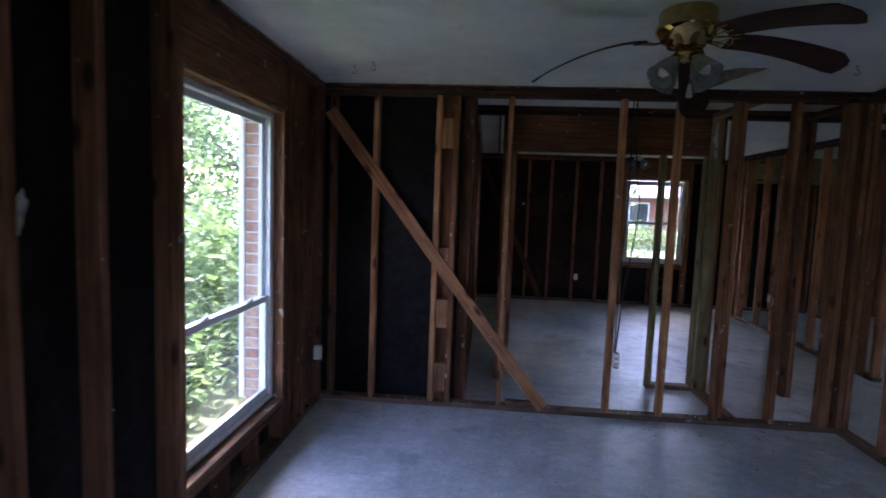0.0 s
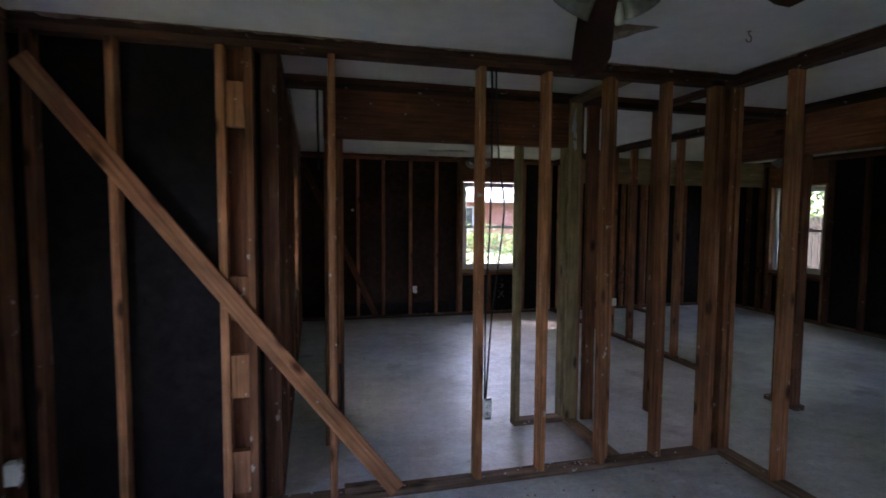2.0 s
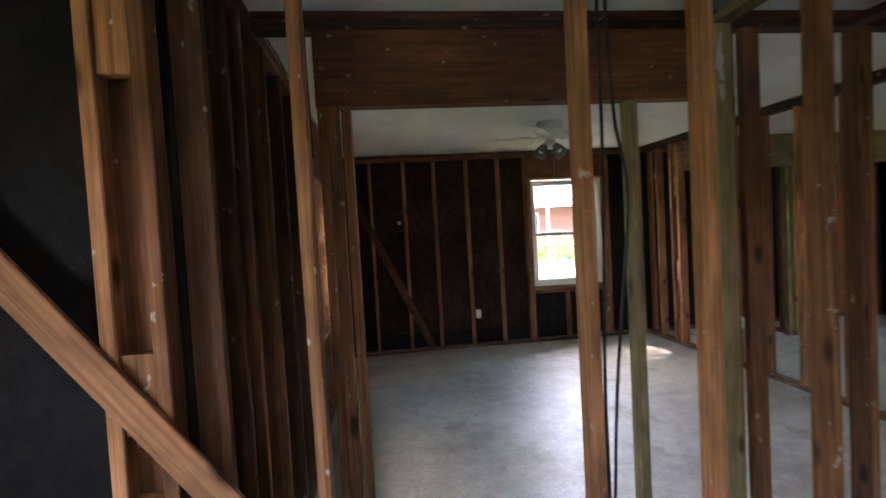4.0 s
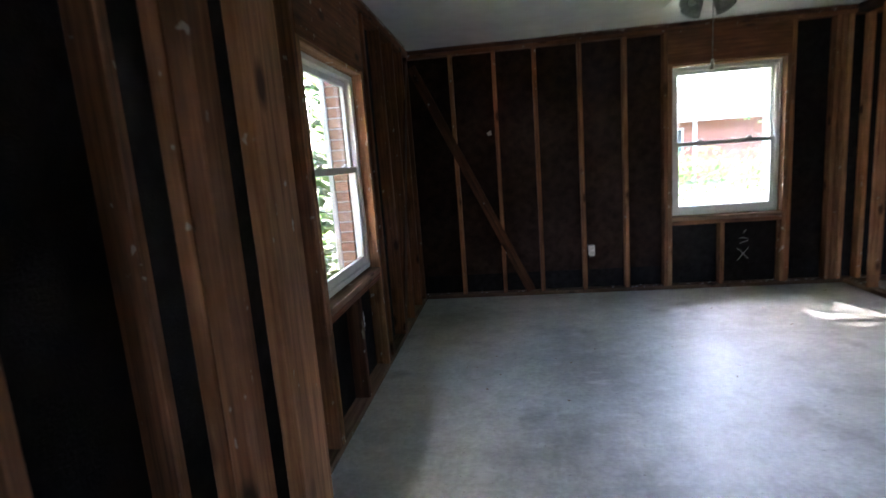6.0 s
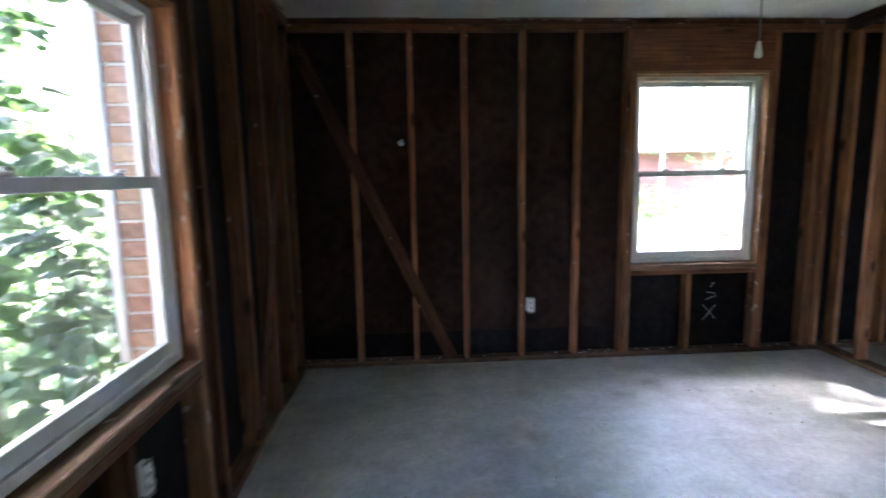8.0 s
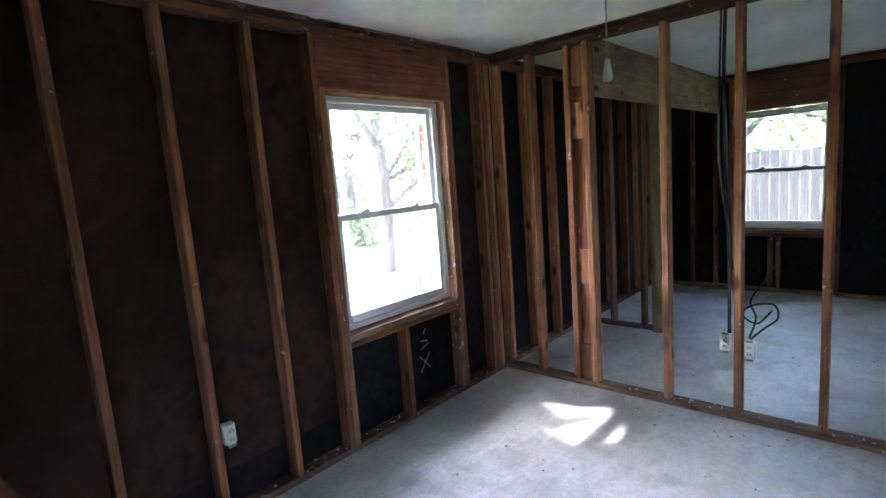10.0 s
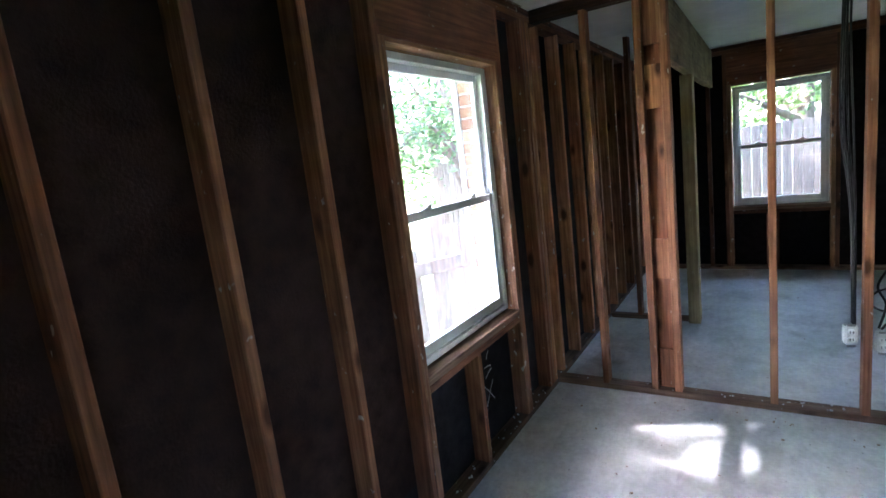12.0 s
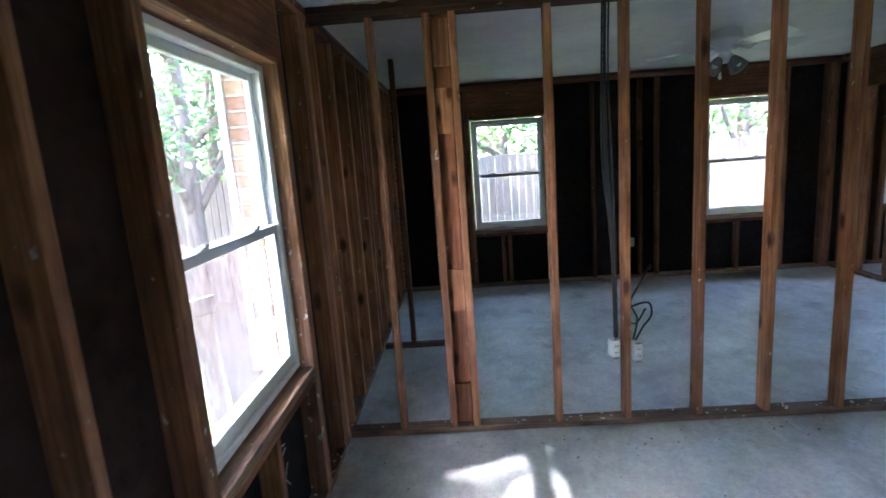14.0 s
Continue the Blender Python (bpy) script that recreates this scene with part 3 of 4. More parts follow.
ws = outer_wall("wall_south", "outer wall of dark studs with black sheathing behind", M_S, -7.35, 1.03,
                [-7.3 + 0.41 * k for k in range(20) if not (-2.2 < -7.3 + 0.41 * k < -0.2 or -6.6 < -7.3 + 0.41 * k < -5.0)],
                [(-1.10, -0.31, 0.60, 2.09, ()), (-6.15, -5.45, 0.70, 2.09, (-5.8,))], BLACKBOARD, None, (-7.60, 1.25), DARKWOOD, False)

fitted_window("window_1", "tall white single-hung window with clear panes and sash locks", M_W1, *W1WIN, 0.64)
fitted_window("window_2", "white single-hung window facing leafy plants", M_W2, *W2WIN, 0.64)
fitted_window("window_3", "white single-hung window with dusty lower pane, bright outside", M_N, *NWIN, 0.66, True)
for k, e in enumerate((EA, EB, EC)):
    fitted_window("window_%d" % (k + 4), "white single-hung window in the far studded wall", M_E, *e, 0.64)

# south windows are never in view; added to let sky light in from behind
for k, e in enumerate(((-1.10, -0.31, 0.60, 2.09), (-6.15, -5.45, 0.70, 2.09))):
    fitted_window("window_%d" % (k + 7), "white single-hung window in the unseen south wall, added for light", M_S, *e, 0.64)

# ---- wall between the first room and the hall ----
wa = wall_root("wall_hall_south", "open stud partition with a diagonal brace and no drywall")
YA = 3.775
run_x(wa, -1.03, 2.905, YA, [-0.655, 0.345, 1.155, 1.55, 1.95, 2.345, 2.69], STUD)
for x in (-0.185, -0.055):
    board(wa, "stud", x, x + T + 0.004, YA, YA + D, PL, TP, STUD)
board(wa, "backing_board", -0.143, -0.055, YA + 0.062, YA + D, PL, TP, REDWOOD)
for z in (0.12, 0.62, 1.02, 1.98):
    board(wa, "blocking", -0.143, -0.055, YA + 0.012, YA + 0.062, z, z + 0.22, STUD)
board(wa, "stud", 2.728, 2.766, YA + 0.004, YA + D, PL, TP, STUD)
board(wa, "stud", 2.815, 2.853, YA + 0.002, YA + D, PL, TP, STUD)
board(wa, "stud", 2.866, 2.904, YA, YA + D, PL, TP, STUD)
board(wa, "stud", 2.0, 2.038, YA + 0.05, YA + D, PL, TP, STUD)
board(wa, "stud", -0.985, -0.947, YA, YA + D, PL, TP, DARKWOOD)
brace(wa, (-0.985, YA - 0.010, 2.24), (0.700, YA - 0.010, 0.045), 0.092, 0.019, (0, 1, 0), STUD)
board(wa, "blocking", 0.42, 0.70, YA + 0.01, YA + 0.07, PL, PL + 0.036, PLATE)
opened_box(wa, "sheathing", 'x', -1.12, -0.008, YA + D + 0.001, YA + D + 0.017, 0.0, H, [], BLACKBOARD)
slab("brick_veneer", (-1.16, -0.125, YA + D + 0.04, YA + D + 0.13, -0.3, 2.42), VENEER, wa)

# ---- return wall beside it ----
wc = wall_root("wall_hall_east", "open stud partition meeting the hall wall at a corner")
run_y(wc, -1.99, YA - 0.002, 2.815, [3.36, 1.20, 0.80, 0.40, 0.0, -0.4, -0.8, -1.2, -1.6], STUD, plates=((2.10, YA - 0.002), (-1.99, 1.24)))

# ---- hall: header opening to the second room ----
wb = wall_root("wall_hall_north", "stud partition with a wide header over a cased opening")
YB = 4.50
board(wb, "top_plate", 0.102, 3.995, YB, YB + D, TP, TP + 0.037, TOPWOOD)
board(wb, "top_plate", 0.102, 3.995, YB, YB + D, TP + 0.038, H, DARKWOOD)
board(wb, "header", 0.335, 2.20, YB + 0.002, YB + D, 2.055, TP, REDWOOD)
board(wb, "stud", 0.338, 0.376, YB, YB + D, 0.0, 2.055, STUD)
board(wb, "stud", 0.377, 0.425, YB + 0.006, YB + D, 0.0, 2.055, DARKWOOD)
board(wb, "post", 0.427, 0.467, 4.63, 4.80, 0.0, TP, STUD)
board(wb, "jack_stud", 1.69, 1.73, YB, YB + D, PL, 2.052, PALE)
board(wb, "sole_plate", 1.69, 2.125, YB, YB + D, 0.0, PL, PLATE)
board(wb, "stud", 2.055, 2.093, YB - 0.002, YB + D, PL, 2.053, PALE)
board(wb, "stud", 2.165, 2.203, YB, YB + D, 0.0, 2.053, STUD)
board(wb, "stud", 2.24, 2.33, YB, YB + 0.04, 0.0, TP, DARKWOOD)
board(wb, "stud", 2.83, 2.868, YB, YB + D, 0.0, TP, DARKWOOD)
board(wb, "stud", 2.875, 2.913, YB, YB + D, 0.0, TP, STUD)
wd = wall_root("wall_closet", "short stud walls of a hall closet")
board(wd, "sole_plate", 2.07, 2.159, YA + D + 0.002, YB - 0.004, 0.0, PL, PLATE)
board(wd, "top_plate", 2.07, 2.159, YA + D + 0.002, YB - 0.004, TP + 0.0, TP + 0.037, PALE)
board(wd, "top_plate", 2.78, 2.869, YA + D + 0.002, YB - 0.004, TP, TP + 0.037, DARKWOOD)
board(wd, "stud", 2.07, 2.159, YB - 0.046, YB - 0.008, PL, TP, PALE)

# ---- east wall of the second room and the hall's end ----
wx = wall_root("wall_middle", "open stud partition with cables and outlets")
XE = 4.007
run_y(wx, 2.6, 8.628, XE, [8.29, 7.36, 6.96, 6.55, 6.16, 5.74, 5.33, 5.13], STUD, plates=((5.11, 8.628),))
for y in (7.85, 7.985):
    board(wx, "stud", XE, XE + D, y, y + T + 0.004, PL, TP, STUD)
board(wx, "backing_board", XE + 0.055, XE + 0.08, 7.893, 7.984, PL, TP, REDWOOD)
for z in (0.06, 0.75, 1.75, 2.1):
    board(wx, "blocking", XE + 0.03, XE + 0.055, 7.893, 7.984, z, z + 0.24, STUD)
board(wx, "header", XE, XE + D, 4.52, 5.13, 2.05, TP, REDWOOD)
for y in (4.30, 4.345, 4.46):
    board(wx, "stud", XE, XE + D, y, y + T, 0.0, TP, DARKWOOD)
board(wx, "sole_plate", XE, XE + D, 4.26, 4.56, 0.0, PL, PLATE)
board(wx, "header", XE - 0.002, XE + D, 3.42, 4.30, 2.05, TP, REDWOOD)
for y in (3.34, 3.38):
    board(wx, "stud", XE, XE + D, y, y + T, 0.0, TP, DARKWOOD)
board(wx, "stud", XE, XE + D, 2.98, 3.018, 0.0, TP, DARKWOOD)

# ---- closets at the north end of the east room ----
wk = wall_root("wall_closet_front", "pale new header on posts across the closet openings")
YK = 7.88
board(wk, "header", XE + D + 0.002, 7.346, YK, YK + 0.04, 2.035, 2.42, PALE)
board(wk, "header", XE + D + 0.002, 7.346, YK + 0.045, YK + D, 2.06, 2.42, PALE)
board(wk, "post", 5.40, 5.44, YK - 0.001, YK + D, 0.0, 2.034, PALE)
board(wk, "post", 5.50, 5.54, YK, YK + D, 0.0, 2.034, PALE)
board(wk, "sole_plate", 5.44, 5.50, YK, 8.62, 0.0, PL, PLATE)
for y in (8.05, 8.35):
    board(wk, "stud", 5.44, 5.53, y, y + T, PL, 2.42, DARKWOOD)
wf = wall_root("wall_far_room", "stud partition with a door opening in the far room")
board(wf, "top_plate", XE + D + 0.002, 7.346, 3.40, 3.489, TP, H, DARKWOOD)
board(wf, "header", 6.0, 7.0, 3.402, 3.487, 2.05, TP, REDWOOD)
board(wf, "sole_plate", 6.55, 7.346, 3.40, 3.489, 0.0, PL, PLATE)
for x in (6.55, 6.95, 7.00, 5.95, 5.5, 5.1, 4.7, 4.3):
    board(wf, "stud", x, x + T, 3.40, 3.489, PL if x > 6.5 else 0.0, TP, STUD)
FAN1_ANGLES, FAN1_DROOPS = (-57, 0, 65, 175), (0.08, 0.10, 0.20, 0.17)
FAN2, FAN3 = (2.17, 6.90), (5.46, 5.74)
# ---- ceiling fans ----
def ceiling_fan(name, label, m, angles, droops, blade_mat, metal, radius=0.66, chain=0.0):
    fan = thing(name, label, "ceiling fan", m, group="ceiling fans")
    bm = bmesh.new()
    lathe(bm, [(0.0, 0.0), (0.115, 0.0), (0.12, -0.012), (0.118, -0.055), (0.128, -0.060), (0.130, -0.085), (0.118, -0.095), (0.105, -0.125), (0.082, -0.135), (0.078, -0.15), (0.04, -0.158), (0.0, -0.158)], 32)
    part("motor_housing", bm, metal, fan)
    bm = bmesh.new()
    lathe(bm, [(0.0, -0.156), (0.045, -0.158), (0.045, -0.20), (0.038, -0.215), (0.0, -0.22)], 20)
    kit = part("light_kit", bm, metal, fan)
    for k in range(4):
        a = radians(25 + 90 * k)
        t = Matrix.Rotation(a, 4, 'Z') @ Matrix.Translation((0.045, 0, -0.195)) @ Matrix.Rotation(radians(-42), 4, 'Y')
        bm = bmesh.new()
        lathe(bm, [(0.0, -0.0), (0.022, -0.002), (0.026, -0.03), (0.024, -0.034)], 14, t)
        arm = part("lamp_holder", bm, metal, kit)
        bm = bmesh.new()
        lathe(bm, [(0.024, -0.028), (0.034, -0.045), (0.046, -0.085), (0.055, -0.125), (0.060, -0.135), (0.057, -0.135), (0.050, -0.115), (0.041, -0.082), (0.030, -0.046), (0.022, -0.032)], 20, t)
        part("lamp_shade", bm, SHADE, kit, "frosted glass bell shade")
        bm = bmesh.new()
        lathe(bm, [(0.010, -0.035), (0.012, -0.06), (0.022, -0.085), (0.024, -0.10), (0.015, -0.118), (0.0, -0.122)], 12, t)
        part("bulb", bm, PLASTIC, kit)
    for ang, droop in zip(angles, droops):
        rot = Matrix.Rotation(radians(ang), 4, 'Z')
        pitch = Matrix.Rotation(radians(-13), 4, 'X')
        bm = bmesh.new()
        n = 10
        rows = []
        for k in range(n + 1):
            u = k / n
            x = 0.17 + (radius - 0.17) * u
            half = 0.056 + 0.022 * u
            if k == n:
                half *= 0.72
            z = -droop * u ** 1.8
            rows.append([bm.verts.new(rot @ (Matrix.Translation((0, 0, -0.125)) @ pitch @ Vector((x + (0 if abs(s) < 1 or k < n else -0.015), half * s, h)) + Vector((0, 0, z)))) for s in (-1, -0.33, 0.33, 1) for h in (0.003, -0.003)])
        for a, b in zip(rows, rows[1:]):
            for i in range(3):
                bm.faces.new((a[2 * i], a[2 * i + 2], b[2 * i + 2], b[2 * i]))
                bm.faces.new((a[2 * i + 1], b[2 * i + 1], b[2 * i + 3], a[2 * i + 3]))
            bm.faces.new((a[0], b[0], b[1], a[1]))
            bm.faces.new((a[6], a[7], b[7], b[6]))
        for e in (rows[0], rows[-1]):
            for i in range(3):
                bm.faces.new((e[2 * i], e[2 * i + 1], e[2 * i + 3], e[2 * i + 2]))
        bmesh.ops.recalc_face_normals(bm, faces=bm.faces[:])
        blade = part("fan_blade", bm, blade_mat, fan, "dark warped wooden blade" if droop > 0.02 else "")
        bm = bmesh.new()
        lift = Matrix.Translation((0, 0, -0.125)) @ pitch
        for s in (-1, 0, 1):
            tube(bm, [rot @ Vector((0.085, s * 0.006, -0.125)), rot @ (lift @ Vector((0.13, s * 0.012, -0.012))), rot @ (lift @ Vector((0.165, s * 0.040, -0.008))), rot @ (lift @ Vector((0.215, s * 0.044, -0.008)))], 0.0045, 6)
        tube(bm, [rot @ (lift @ Vector((0.175, -0.042, -0.008))), rot @ (lift @ Vector((0.19, 0.0, -0.008))), rot @ (lift @ Vector((0.175, 0.042, -0.008)))], 0.0045, 6)
        part("blade_bracket", bm, metal, blade)
    if chain:
        bm = bmesh.new()
        tube(bm, [(0.035, 0.02, -0.19), (0.035, 0.02, -chain)], 0.0022, 6)
        ch = part("pull_chain", bm, STEEL, fan)
        bm = bmesh.new()
        lathe(bm, [(0.0, 0.0), (0.007, -0.004), (0.009, -0.02), (0.014, -0.05), (0.012, -0.06), (0.0, -0.064)], 14, Matrix.Translation((0.035, 0.02, -chain)))
        part("chain_pull", bm, PLASTIC, ch)
    return fan


ceiling_fan("ceiling_fan", "brass ceiling fan with drooping dark wooden blades and glass shades", pose(1.05, 2.33, H), FAN1_ANGLES, FAN1_DROOPS, FAN_WOOD, BRASS, 0.66, 0.30)
ceiling_fan("ceiling_fan", "white ceiling fan with light kit and a hanging pull chain", pose(*FAN2, H), (20, 92, 164, 236, 308), (0, 0, 0, 0, 0), WHITE, WHITE, 0.60, 0.58)
ceiling_fan("ceiling_fan", "white ceiling fan on the ceiling of the far room", pose(*FAN3, H), (-20, 52, 124, 196, 268), (0, 0, 0, 0, 0), WHITE, WHITE, 0.60, 0.30)

# hooks screwed into the ceiling
def ceiling_hook(x, y):
    bm = bmesh.new()
    pts = [(x, y, H + 0.005), (x, y, H - 0.02)] + [(x + 0.016 * math.sin(a), y, H - 0.036 + 0.016 * math.cos(a)) for a in np.linspace(0.0, 4.6, 10)]
    tube(bm, pts, 0.0032, 8)
    lathe(bm, [(0.0, 0.001), (0.011, 0.0), (0.010, -0.003), (0.0, -0.004)], 12, Matrix.Translation((x, y, H - 0.001)))
    tagged(link_mesh("ceiling_hook", bm, STEEL), "small dark metal hook screwed into the ceiling", "hook", "ceiling hooks")


ceiling_hook(-0.535, 3.19)
ceiling_hook(2.29, 3.14)
ceiling_hook(-0.68, 3.28)


# ---- outlets and cables ----
def outlet(m, label):
    """A wall box with a duplex receptacle; local y points away from the room."""
    o = thing("electrical_outlet", label, "outlet", m, "electrical outlets")
    bm = bmesh.new()
    box(bm, -0.029, 0.029, 0.0, 0.045, -0.048, 0.048)
    rounded(bm, 0.003)
    part("outlet_box", bm, PLASTIC, o)
    bm = bmesh.new()
    box(bm, -0.020, 0.020, -0.010, 0.002, -0.05, 0.05)
    for z in (-0.02, 0.02):
        lathe(bm, [(0.0, -0.004), (0.016, -0.004), (0.0165, 0.006), (0.0, 0.006)], 16, Matrix.Translation((0, -0.012, z)) @ Matrix.Rotation(radians(90), 4, 'X'))
    part("receptacle", bm, PLASTIC, o)
    for z in (-0.02, 0.02):
        for x in (-0.0065, 0.0065):
            slab("slot", (x - 0.0015, x + 0.0015, -0.0195, -0.017, z - 0.005, z + 0.006), CABLE, o)
    for z in (-0.056, 0.056):
        slab("mounting_strap", (-0.019, 0.019, -0.0115, -0.0095, z - 0.006, z + 0.006), STEEL, o)
    return o


outlet(pose(1.225, YA + 0.01, 0.45), "white duplex outlet hanging on a hall stud")
outlet(pose(1.760, 8.66, 0.42), "ivory outlet beside a stud of the outer wall")
outlet(pose(XE + 0.02, 6.918, 0.44, 0, 0, -90), "white duplex outlet in a box on a stud")
outlet(pose(XE + 0.02, 7.045, 0.47, 0, 0, -84), "white outlet box on a stud under hanging cables")
outlet(pose(0.035, 6.55, 0.45, 0, 0, 78), "broken outlet box under the window")
outlet(pose(7.37, 5.83, 0.45, 0, 0, -90), "ivory outlet on the far wall")
outlet(pose(-0.995, 3.62, 0.42, 0, 0, 90), "old outlet on the corner stud")


def cable(pts, r, mat, label, per=7):
    bm = bmesh.new()
    tube(bm, smooth_path(pts, per), r, 8)
    return tagged(link_mesh("cable", bm, mat), label, "cable", "loose cables")


HALL_LABEL = "black cable hanging from the ceiling beside a hall stud"
cable([(1.24, YA + 0.05, H), (1.245, YA + 0.05, 2.1), (1.25, YA + 0.07, 1.6), (1.225, YA + 0.06, 1.0), (1.215, YA + 0.03, 0.49)], 0.005, CABLE, HALL_LABEL)
cable([(1.265, YA + 0.05, H), (1.27, YA + 0.05, 2.2), (1.31, YA + 0.10, 1.85), (1.34, YA + 0.09, 1.6), (1.30, YA + 0.09, 1.2), (1.26, YA + 0.06, 0.95), (1.225, YA + 0.04, 0.5)], 0.005, CABLE, HALL_LABEL)
cable([(0.30, YB + 0.04, H), (0.30, YB + 0.04, 2.2), (0.305, YB + 0.05, 1.85)], 0.008, CABLE, "black cable hanging at the hall opening")
cable([(0.40, YA + 0.07, 0.75), (0.405, YA + 0.06, 0.6), (0.40, YA + 0.05, 0.5), (0.40, YA + 0.06, 0.42)], 0.008, CABLE, "short black cable on a hall stud")
for k, (dy, dx) in enumerate(((0.0, 0.0), (0.012, 0.012), (0.024, -0.004), (0.03, 0.016))):
    cable([(XE + 0.05 + dx, 7.05 + dy, H), (XE + 0.05 + dx, 7.06 + dy, 2.0), (XE + 0.05 + dx, 7.045 + dy * 1.6, 1.55), (XE + 0.06 + dx, 7.03 + dy * 0.6, 1.1), (XE + 0.05 + dx, 7.025 + dy * 0.4, 0.52)], 0.005, CABLE, "cable running down a stud to an outlet")
cable([(XE + 0.06, 6.93, 0.50), (XE + 0.08, 6.90, 0.62), (XE + 0.10, 6.93, 0.72), (XE + 0.12, 6.85, 0.86), (XE + 0.10, 6.82, 0.93), (XE + 0.13, 6.81, 0.90)], 0.006, CABLE, "coiled loose cable end beside a stud")
cable([(XE + 0.05, 6.92, 0.50), (XE + 0.10, 6.86, 0.56), (XE + 0.13, 6.80, 0.62), (XE + 0.12, 6.82, 0.70), (XE + 0.10, 6.92, 0.69), (XE + 0.07, 6.97, 0.64), (XE + 0.11, 6.90, 0.58), (XE + 0.14, 6.83, 0.66)], 0.006, CABLE, "coiled loose cable end beside a stud")


# ---- outdoors ----
def leaf_cloud(name, centres, per, size, mat, label, category, kind="stuff", parent=None, broad=0.6, seed=3):
    """Many single leaves: pointed, folded blades scattered in uneven clumps. centres: (x, y, z, rx, ry, rz)."""
    rng = np.random.default_rng(seed)
    verts, faces = [], []
    for (x, y, z, rx, ry, rz) in centres:
        p = rng.normal(0, 0.42, (per, 3)) * (rx, ry, rz) + (x, y, z)
        s = size * rng.uniform(0.6, 1.3, per)
        q = rng.normal(0, 1, (per, 3))
        q[:, 2] *= 0.6
        q /= np.linalg.norm(q, axis=1)[:, None]
        up = rng.normal(0, 0.5, (per, 3)) + (0, 0, 1)
        sd = np.cross(q, up)
        sd /= np.linalg.norm(sd, axis=1)[:, None] + 1e-6
        nr = np.cross(sd, q)
        for k in range(per):
            b = len(verts)
            a, d, w = p[k], q[k] * s[k], sd[k] * s[k] * broad * 0.5
            f = nr[k] * s[k] * 0.08
            verts += [a, a + d * 0.35 + w + f, a + d, a + d * 0.35 - w + f, a + d * 0.45 - f]
            faces += [(b, b + 4, b + 1), (b + 1, b + 4, b + 2), (b, b + 3, b + 4), (b + 3, b + 2, b + 4)]
    me = bpy.data.meshes.new(name)
    me.from_pydata([tuple(v) for v in verts], [], faces)
    me.materials.append(mat)
    ob = new(name, me)
    if parent is not None:
        ob.parent = parent
        return ob
    return tagged(ob, label, category, kind=kind)


def tree(x, y, h, crown, seed, mat, per=260, size=0.16):
    """A tapered trunk with forking limbs and an uneven crown of leaves."""
    rng = random.Random(seed)
    t = thing("tree", "leafy green tree behind the house", "tree", pose(x, y, GROUND_Z), "garden trees")
    bm = bmesh.new()
    top = Vector((rng.uniform(-0.4, 0.4), rng.uniform(-0.4, 0.4), h * 0.8))
    trunk = smooth_path([(0, 0, -0.1), (rng.uniform(-0.1, 0.1), rng.uniform(-0.1, 0.1), h * 0.35), top], 5)
    base = 0.03 * h
    tube(bm, trunk, [base * (1 - 0.8 * k / (len(trunk) - 1)) for k in range(len(trunk))], 9)
    centres = []
    for k in range(11):
        p0 = trunk[3 + k % (len(trunk) - 3)]
        a = rng.uniform(0, 6.28)
        r = crown * rng.uniform(0.45, 1.0)
        p1 = p0 + Vector((math.cos(a) * r, math.sin(a) * r, rng.uniform(0.1, 0.35) * h))
        mid = (p0 + p1) / 2 + Vector((0, 0, 0.12 * h * rng.uniform(-0.2, 0.6)))
        path = smooth_path([p0, mid, p1], 4)
        tube(bm, path, [base * 0.4 * (1 - 0.85 * i / (len(path) - 1)) for i in range(len(path))], 6)
        for q in (mid, p1):
            cr = crown * rng.uniform(0.35, 0.6)
            centres.append((q.x, q.y, q.z, cr, cr, cr * 0.7))
    part("trunk", bm, BARK, t)
    leaf_cloud("crown", centres, per, size, mat, "", "", parent=t, seed=seed)
    return t


rg = random.Random(5)
# hedge of creepers and shrubs beyond the first window
leaf_cloud("shrubs", [(-4.2 + rg.uniform(-0.9, 0.4), 0.5 + 0.42 * k + rg.uniform(-0.2, 0.2), rg.uniform(0.0, 1.1), 0.9, 0.9, 0.9) for k in range(24)], 380, 0.13, LEAF_A, "dense bright green shrubs beside the house", "shrub", seed=11)
leaf_cloud("woodland", [(-9.5 + rg.uniform(-1.2, 0.8), -1.0 + 0.33 * k, rg.uniform(0.3, 5.0), 1.4, 1.4, 1.4) for k in range(60)], 420, 0.20, LEAF_B, "tall green woodland edge overgrown with creepers", "woodland", seed=12)
leaf_cloud("woodland", [(-8.2 + rg.uniform(-0.8, 0.8), 0.0 + 0.33 * k, rg.uniform(0.3, 4.0), 1.2, 1.2, 1.2) for k in range(46)], 380, 0.17, LEAF_A, "bright green creepers in the woodland edge", "woodland", seed=13)


leaf_cloud("shrubs", [(-2.55 + rg.uniform(-0.5, 0.45), 1.6 + 0.16 * k, rg.uniform(-0.1, 0.35), 0.6, 0.6, 0.45) for k in range(28)], 260, 0.10, LEAF_A, "low leafy shrubs just outside the tall window", "shrub", seed=17)


